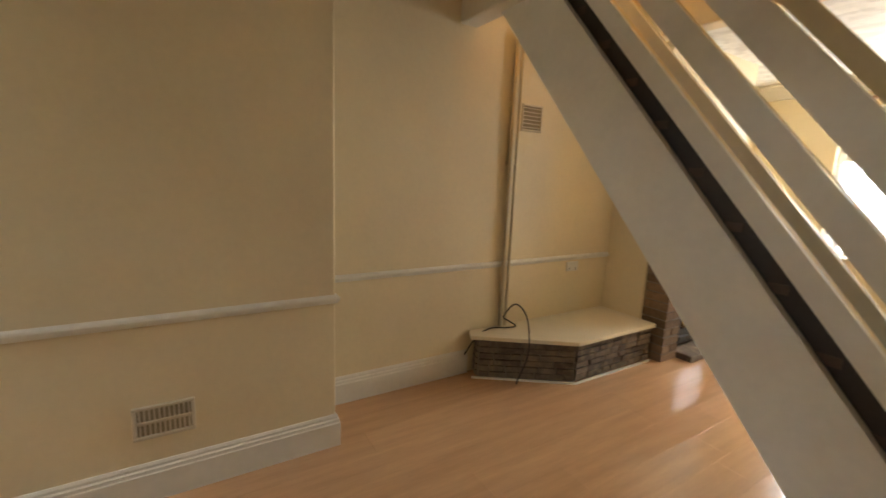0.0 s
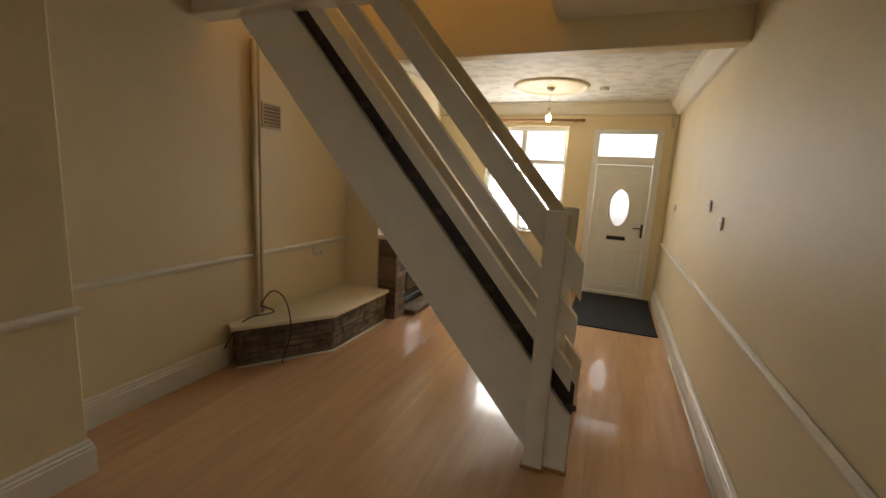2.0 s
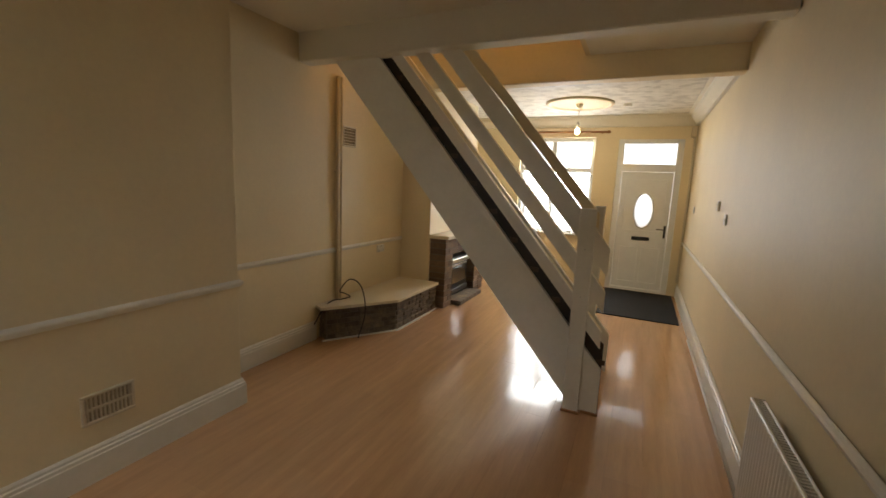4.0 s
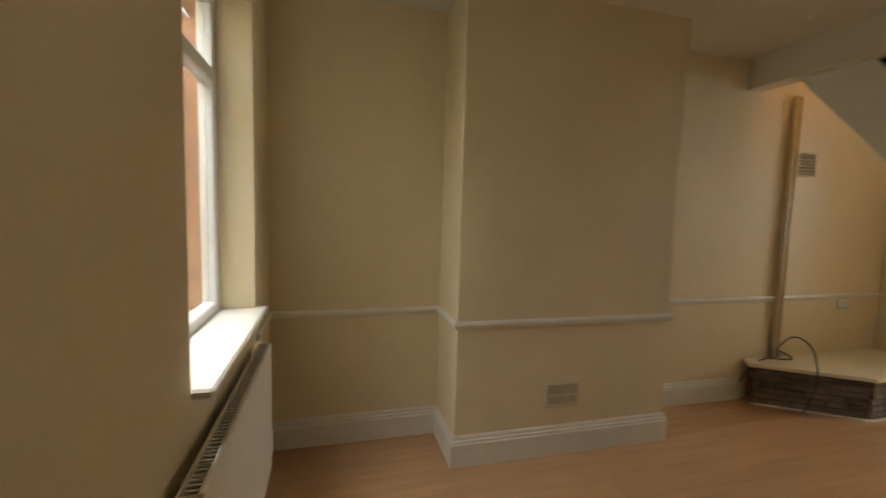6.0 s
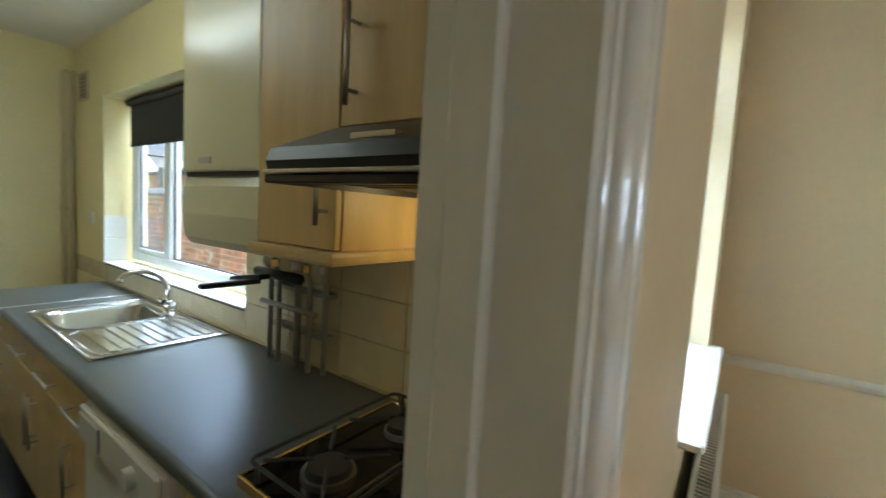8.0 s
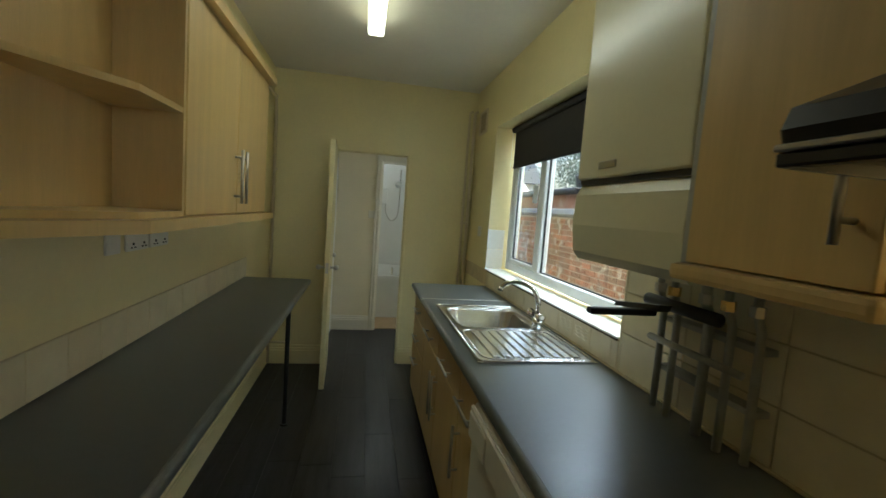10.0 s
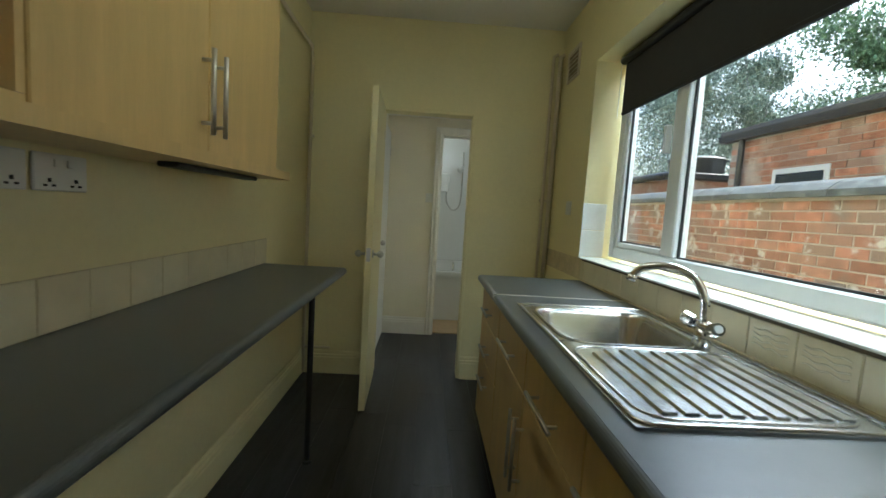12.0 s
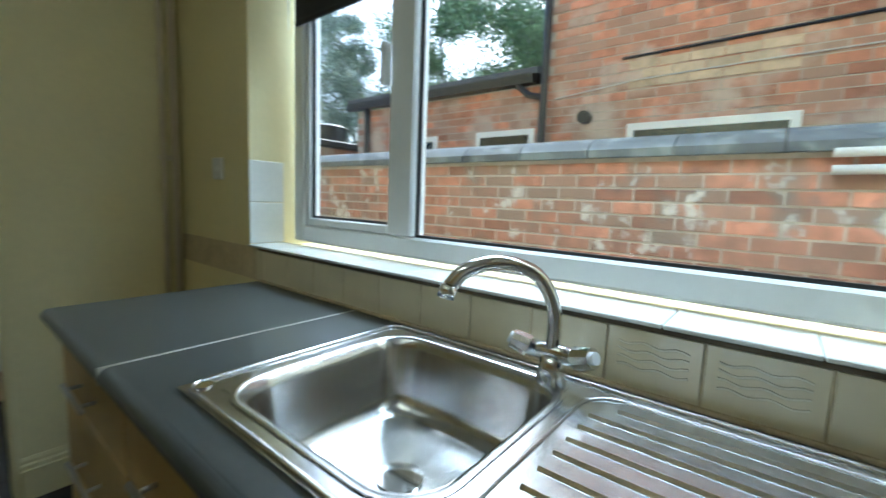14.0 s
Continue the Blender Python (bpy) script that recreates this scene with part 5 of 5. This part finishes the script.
# ---- lobby and bathroom ----
plate("light_switch", 0.58, -6.5, 1.36, 0.086, 0.086, "y", 1, "white switch on the lobby wall", "light switch", [(0, 0, 0.012, 0.02, SOCKET, "rocker")])
structure("floor_bathroom", box(KX, KL, -8.2, -6.555, -0.01, 0.006), LINO, "beige bathroom floor covering", "floor")
structure("wall_bathroom_side", box(KX, KX + 0.01, -8.2, -6.6, 0, 2.55), BATHW, "white bathroom wall panels")
e = thing("bathtub", "white bath with a plain side panel", "bath", 0.3, -7.55, 0)
bm = shell([(rounded(KX + 0.02, 1.40, -8.19, -7.05, 0.04), 0.50), (rounded(KX + 0.02, 1.40, -8.19, -7.05, 0.04), 0.56), (rounded(KX + 0.03, 1.39, -8.18, -7.06, 0.05), 0.57), (rounded(KX + 0.09, 1.33, -8.12, -7.12, 0.12), 0.568), (rounded(KX + 0.13, 1.26, -8.08, -7.16, 0.14), 0.25), (rounded(KX + 0.2, 1.18, -8.0, -7.24, 0.14), 0.18)])
part("tub", bm, BATHW, e, smooth=True)
part("side_panel", box(KX + 0.02, 1.40, -7.09, -7.07, 0.0, 0.50, 0.004), BATHW, e)
part("bath_tap", tube(curve_pts([(0.27, -7.09, 0.57), (0.27, -7.09, 0.64), (0.27, -7.13, 0.66), (0.27, -7.16, 0.64)]), 0.013), CHROME, e, smooth=True)
e = thing("electric_shower", "white electric shower with a hose", "shower", 0.40, -8.19, 1.5)
part("case", box(0.33, 0.49, -8.2, -8.12, 1.50, 1.75, 0.015, seg=2), BATHW, e)
part("hose", tube(curve_pts([(0.36, -8.15, 1.50), (0.34, -8.13, 1.36), (0.26, -8.1, 1.26), (0.17, -8.12, 1.34), (0.15, -8.15, 1.6)]), 0.009), NICKEL, e, smooth=True)
part("riser_rail", cyl((0.15, -8.165, 1.45), (0.15, -8.165, 2.05), 0.010), CHROME, e, smooth=True)
part("shower_head", cyl((0.15, -8.14, 1.85), (0.19, -8.06, 1.80), 0.02, r2=0.045), UPVC, e, smooth=True)

# ---- outside ----
# yard wall
BWX = -2.10
wall_yard = structure("wall_yard", box(BWX - 0.20, BWX - 0.0025, -14, 1.5, -0.12, 1.50), YMORTAR, "old red brick yard wall with mortar joints", "wall")
coping = thing("wall_coping", "weathered blue-grey coping stones on the yard wall", "coping", BWX, -5, 1.50)
house_n = thing("neighbour_house", "red brick neighbouring house with a low rear extension", "house", -4.5, -5, 0)
NX = -3.35
BHN = 0.0765
part("wall", box(NX - 4, NX - 0.004, -5.15, 6, -0.12, 6.2), YMORTAR, house_n)
part("wall", box(NX - 3.5, NX - 0.004, -7.85, -5.151, -0.12, 2.36), YMORTAR, house_n)
part("roof", prism([(NX - 4.1, 6.2), (NX + 0.15, 6.2), (NX - 2, 8.4)], "y", -5.25, 6.1), ROOFFELT, house_n)
ext = part("extension_roof", prism([(NX - 3.5, 2.9), (NX + 0.10, 2.44), (NX + 0.10, 2.50), (NX - 3.5, 2.98)], "y", -7.95, -5.155), ROOFFELT, house_n, "dark felt lean-to roof")
g = prism([(NX + 0.02, 2.36), (NX + 0.11, 2.36), (NX + 0.13, 2.44), (NX + 0.02, 2.44)], "y", -7.95, -5.2)
part("gutter", g, GUTTER, house_n, "black plastic gutter")
part("downpipe", tube([(NX + 0.06, -5.1, 0.0), (NX + 0.06, -5.1, 6.1)], 0.035, seg=10), GUTTER, house_n, "black downpipe")
part("downpipe", tube([(NX + 0.06, -7.6, 0.0), (NX + 0.06, -7.6, 2.38)], 0.035, seg=10), GUTTER, house_n)
part("outlet_pipe", tube([(NX + 0.07, -5.4, 2.38), (NX + 0.07, -5.25, 2.25), (NX + 0.06, -5.12, 2.22)], 0.03, seg=8), GUTTER, house_n)
part("vent_cap", cyl((NX, -4.7, 2.0), (NX + 0.08, -4.7, 2.0), 0.055), GUTTER, house_n)
e = thing("yard_pipes", "two grey waste pipes running along the yard wall", "pipes", BWX + 0.05, -2.5, 1.40)
for z in (1.415, 1.49):
    part("pipe", tube([(BWX + 0.045, -3.09, z), (BWX + 0.045, -1.72, z + 0.01)], 0.021, seg=10), RENDER, e, smooth=True)
    part("pipe_clip", box(BWX, BWX + 0.07, -2.75, -2.72, z - 0.03, z + 0.03, 0.004), GUTTER, e)
for y0, y1, z0, z1 in ((-7.13, -6.43, 1.2, 1.95), (-5.89, -5.2, 1.2, 1.95), (-4.34, -3.2, 1.0, 1.92)):
    w = part("window", box(NX - 0.02, NX + 0.012, y0, y1, z0, z1, 0.004), UPVC, house_n)
    part("pane", box(NX, NX + 0.016, y0 + 0.06, y1 - 0.06, z0 + 0.06, z1 - 0.06), GLASSBLACK, w)
for k in range(3):
    for q in range(5 - k % 2):
        part("infill_brick", box(NX - 0.01, NX + 0.006, -4.36 + 0.225 * q + 0.11 * (k % 2), -4.145 + 0.225 * q + 0.11 * (k % 2), 2.21 + BHN * k, 2.276 + BHN * k, 0.003), PALEBRICK, house_n, "pale buff infill brick")
part("cable", tube([(NX + 0.014, -5.0, 2.2), (NX + 0.016, -4.3, 2.27), (NX + 0.014, -3.5, 2.29), (NX + 0.014, -2.2, 2.3)], 0.006, seg=6), RENDER, house_n, "thin pale cable clipped to the bricks")
part("conduit", tube([(NX + 0.012, -4.42, 2.46), (NX + 0.012, -3.6, 2.475), (NX + 0.012, 1.0, 2.56)], 0.012, seg=6), GUTTER, house_n)

# outhouse and roofs further off
e = thing("outhouse", "brick outhouse with a dark tiled roof", "outhouse", -4.8, -10.8, 0)
part("wall", box(-6.8, -3.3, -12.5, -9.0, -0.12, 1.98), YBRICKI, e)
part("roof", box(-6.95, -3.15, -12.65, -8.86, 1.98, 2.09, 0.02), GUTTER, e, "black felt flat roof")
part("gutter", cyl((-3.10, -12.65, 2.0), (-3.10, -8.8, 2.0), 0.05), GUTTER, e, "black plastic gutter", smooth=True)
e = thing("roof_tank", "black plastic tank on the outhouse roof", "tank", -4.2, -9.9, 2.09)
part("body", cyl((-4.2, -9.9, 2.091), (-4.2, -9.9, 2.42), 0.42, r2=0.46, seg=28), GUTTER, e, smooth=False)
part("lid", cyl((-4.2, -9.9, 2.42), (-4.2, -9.9, 2.46), 0.49, r2=0.44, seg=28), GUTTER, e)
e = thing("far_house", "pale house with a grey roof in the distance", "house", -9, -38, 0)
part("wall", box(-13, -3, -42, -34, -0.12, 4.2), RENDER, e)
part("roof", prism([(-43, 4.2), (-33, 4.2), (-38, 7.6)], "x", -13.3, -2.7), ROOFFELT, e)
structure("backdrop", box(-120, 120, 60, 60.2, -0.12, 45), glow("bright_overcast_distance", (0.92, 0.96, 1.0), 0.9), "bright overcast sky over the street", "backdrop")
structure("road", box(-200, 200, 9.5, 16, -0.119, -0.10), ROADM, "grey asphalt street", "road")


def tree(name, x, y, h, spread, n, leafmat, seed, label, stems=1, leaf=0.09):
    rg = random.Random(seed)
    e = thing(name, label, "tree", x, y, -0.12)
    tips = []
    bm = bmesh.new()
    for s in range(stems):
        a = rg.uniform(0, 6.28)
        base = Vector((x + 0.3 * s * math.cos(a), y + 0.3 * s * math.sin(a), -0.12))
        top = Vector((x + rg.uniform(-0.15, 0.15) * spread + (s * 0.4), y + rg.uniform(-0.15, 0.15) * spread, h * rg.uniform(0.8, 0.95)))
        pts = curve_pts([base, base.lerp(top, 0.35) + Vector((rg.uniform(-.2, .2), rg.uniform(-.2, .2), 0)), base.lerp(top, 0.7), top], 5)
        tube(pts, 0.022 * h / stems ** 0.5, bm, 8, 0.15)
        for k in range(int(16 / stems) + 4):
            t = rg.uniform(0.22, 0.97)
            p = pts[int(t * (len(pts) - 1))]
            a = rg.uniform(0, 6.28)
            L = spread * rg.uniform(0.4, 1.0) * (1.15 - t * 0.6)
            q = p + Vector((L * math.cos(a), L * math.sin(a), L * rg.uniform(0.1, 0.7)))
            mid = p.lerp(q, 0.5) + Vector((0, 0, 0.15 * L))
            lp = curve_pts([p, mid, q], 4)
            tube(lp, 0.006 * h * (1.1 - t) + 0.01, bm, 5, 0.3)
            tips += [(v, L) for v in lp[3:]]
    part("trunk", bm, BARK, e)
    vs, fs = [], []
    for i in range(n):
        c, L = tips[rg.randrange(len(tips))]
        r = 0.42 * L
        p = c + Vector((rg.gauss(0, r * 0.5), rg.gauss(0, r * 0.5), rg.gauss(-0.05, r * 0.42)))
        q = Euler((rg.uniform(0, 6.3), rg.uniform(0, 6.3), rg.uniform(0, 6.3))).to_matrix()
        s = leaf * rg.uniform(0.6, 1.4)
        b = len(vs)
        for u, v in ((-s, 0), (0, -s * 0.55), (s, 0), (0, s * 0.55)):
            vs.append(tuple(p + q @ Vector((u, v, 0.0))))
        fs.append((b, b + 1, b + 2, b + 3))
    me = bpy.data.meshes.new("crown")
    me.from_pydata(vs, [], fs)
    me.materials.append(leafmat)
    at_world(new("crown", me), e)
    return e


tree("birch_tree", -9.0, -18.0, 9.0, 2.7, 30000, LEAFP, 3, "pale birch tree with thin white stems", 3, 0.055)
tree("birch_tree", -12.0, -18.5, 9.5, 2.8, 30000, LEAFP, 4, "pale birch tree with thin white stems", 3, 0.055)
tree("leafy_tree", -13.5, -14.2, 9.5, 3.6, 60000, LEAF, 8, "tall green leafy tree behind the roofs", 1, 0.06)
tree("leafy_tree", -12.0, -10.2, 9.0, 3.4, 50000, LEAF, 12, "tall green leafy tree behind the roofs", 1, 0.06)
tree("leafy_tree", -16.5, -12.5, 10.5, 3.8, 45000, LEAF, 33, "tall green leafy tree behind the roofs", 1, 0.07)
tree("shrub", -6.4, -22, 3.0, 1.5, 9000, LEAF, 21, "dark green shrub behind the outhouse", 1, 0.05)

# ---- pieces: floor boards, tiles, bricks ----
floor = structure("floor", box(LX, KL, RY - 0.07, FY, -0.011, -0.006), DARKTREAD, "beech laminate floor laid along the house", "floor")
rng = random.Random(11)
PW, PL = 0.192, 1.29
x, col = LX, 0
while x < KL - 0.01:
    xe = min(x + PW, KL)
    y = RY - 0.065 - rng.uniform(0.1, 1.2)
    while y < FY:
        ya, yb_ = max(y, RY - 0.065), min(y + PL, FY + 0.02)
        if yb_ - ya > 0.02:
            part("plank", box(x + 0.0002, xe - 0.0002, ya + 0.0002, yb_ - 0.0002, -0.0055, 0.001, 0.0004), LAMINATE, floor)
        y += PL
    x += PW
kfloor = structure("floor_kitchen", box(KX, KL, -6.55, RY - 0.07, -0.011, -0.006), BLACK, "charcoal wood-effect vinyl plank floor", "floor")
x = KX
while x < KL - 0.01:
    xe = min(x + 0.178, KL)
    y = -6.55 - rng.uniform(0, 0.9)
    while y < RY - 0.07:
        ya, yb_ = max(y, -6.55), min(y + 0.95, RY - 0.07)
        if yb_ - ya > 0.02:
            part("plank", box(x + 0.0005, xe - 0.0005, ya + 0.0005, yb_ - 0.0005, -0.0055, 0.0, 0.0005), VINYL, kfloor)
        y += 0.95
    x += 0.178
part("threshold_strip", box(KD[0] + 0.022, KD[1] - 0.022, RY - 0.09, RY - 0.05, 0.0, 0.006, 0.002), BRASS, kfloor)

splash = structure("tile_splashback", box(KX, KX + 0.003, KB + 0.01, KN - 0.001, 0.9, 1.02), GROUT, "cream ceramic tiles behind the worktop", "tiles")
part("grout", box(KX, KX + 0.003, -2.97, KN - 0.001, 1.02, 1.56), GROUT, splash)


def tile(parent, x0, x1, y0, y1, z0, z1, material=TILE):
    return part("tile", box(x0, x1, y0, y1, z0, z1, 0.0018), material, parent)


y = -4.812
i = 0
while y < -2.98:
    ye = min(y + 0.15, -2.967)
    tile(splash, KX + 0.001, KX + 0.0075, max(y, -4.72) + 0.0015, ye - 0.0015, 0.906, 1.012)
    if i in (9, 10):
        for k in range(4):
            z = 0.945 + 0.014 * k
            part("wave_relief", tube([(KX + 0.0085, y + 0.02 + 0.11 * j / 12, z + 0.003 * math.sin(j * 1.1 + k)) for j in range(13)], 0.0022, seg=5), TILEDECO, splash)
    y += 0.15
    i += 1
TW = 0.30
for r in range(-1, 4):
    z0, z1 = max(1.055 + 0.15 * r, 0.9055), 1.205 + 0.15 * r
    y = KN - 0.002
    while y > -2.96:
        ye = max(y - TW, -2.965)
        tile(splash, KX + 0.001, KX + 0.0075, ye + 0.0015, y - 0.0015, z0 + 0.0015, min(z1, 1.555) - 0.0015)
        y -= TW
part("sealant", box(KX + 0.004, KX + 0.016, -4.70, KN - 0.001, 0.9, 0.908, 0.002), GROUT, splash, "yellowed sealant bead")

lsplash = structure("tile_upstand", box(KL - 0.009, KL - 0.006, -4.69, -1.62, 0.9, 1.035), GROUT, "row of cream tiles above the narrow worktop", "tiles")
y = -4.69
while y < -1.64:
    tile(lsplash, KL - 0.0135, KL - 0.008, y + 0.0012, min(y + 0.15, -1.62) - 0.0012, 0.902, 1.034)
    y += 0.15
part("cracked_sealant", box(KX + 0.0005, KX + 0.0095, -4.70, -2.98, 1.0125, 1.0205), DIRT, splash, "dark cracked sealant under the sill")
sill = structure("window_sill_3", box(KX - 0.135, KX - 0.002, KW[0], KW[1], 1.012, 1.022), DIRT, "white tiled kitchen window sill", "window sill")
y = KW[0]
while y < KW[1] - 0.01:
    ye = min(y + 0.2, KW[1])
    tile(sill, KX - 0.134, KX + 0.012, y + 0.001, ye - 0.001, 1.021, 1.029, SILLTILE)
    y += 0.2
for ya, yb_ in ((KW[0], KW[0] + 0.007),):
    for z in (1.03, 1.185):
        tile(sill, KX - 0.133, KX + 0.004, ya, yb_, z + 0.001, z + 0.154, SILLTILE)

# yard wall bricks: the stretch before the kitchen window in single bricks
rng = random.Random(17)
BL, BH = 0.225, 0.0765
shapes = []
for k in range(6):
    m_ = box(-0.012, rng.uniform(0.0, 0.004), 0.006, BL - 0.006, 0.006, BH - 0.006, 0.002)
    me = bpy.data.meshes.new("brick")
    m_.to_mesh(me)
    m_.free()
    me.materials.append(YBRICK)
    shapes.append(me)
rest = bmesh.new()
made = 0
for r in range(20):
    z = -0.05 + r * BH
    y = -11.0 + (BL / 2 if r % 2 else 0)
    while y < 1.3:
        if -7.3 < y < -3.6 and z > 0.55 and made < 300:
            ob = new("brick", rng.choice(shapes))
            ob.location = (BWX, y, z)
            ob.parent = wall_yard
            made += 1
        elif z + BH < 1.5:
            d = rng.uniform(0.0, 0.004)
            box(BWX - 0.012, BWX + d, y + 0.006, y + BL - 0.006, z + 0.006, z + BH - 0.006, bm=rest)
        y += BL
tagged(part("brick_rest", rest, YBRICKR, wall_yard), kind="stuff")
y = -12.0
while y < 1.4:
    w = 0.46
    bm = prism([(BWX - 0.24, 1.50), (BWX + 0.05, 1.50), (BWX + 0.052, 1.545), (BWX - 0.02, 1.60), (BWX - 0.10, 1.63), (BWX - 0.18, 1.60), (BWX - 0.242, 1.545)], "y", y + 0.004, y + w - 0.004)
    part("coping_stone", bm, COPING, coping)
    y += w
# neighbour's bricks
rest = bmesh.new()
vs, fs = [], []
def quick_box(x0, x1, y0, y1, z0, z1):
    b = len(vs)
    vs.extend([(x0, y0, z0), (x1, y0, z0), (x1, y1, z0), (x0, y1, z0), (x0, y0, z1), (x1, y0, z1), (x1, y1, z1), (x0, y1, z1)])
    fs.extend([(b, b + 3, b + 2, b + 1), (b + 4, b + 5, b + 6, b + 7), (b, b + 1, b + 5, b + 4), (b + 1, b + 2, b + 6, b + 5), (b + 2, b + 3, b + 7, b + 6), (b + 3, b, b + 4, b + 7)])
rest.free()
for r in range(17, 82):
    z = -0.1 + r * BH
    y = (-7.85 if z + BH < 2.36 else -5.15) + (BL / 2 if r % 2 else 0)
    while y < 2.5:
        quick_box(NX - 0.012, NX + rng.uniform(-0.002, 0.004), y + 0.005, y + BL - 0.005, z + 0.005, z + BH - 0.005)
        y += BL
me = bpy.data.meshes.new("brick_rest")
me.from_pydata(vs, [], fs)
me.materials.append(YBRICKI)
ob = new("brick_rest", me)
at_world(ob, house_n)
tagged(ob, kind="stuff")
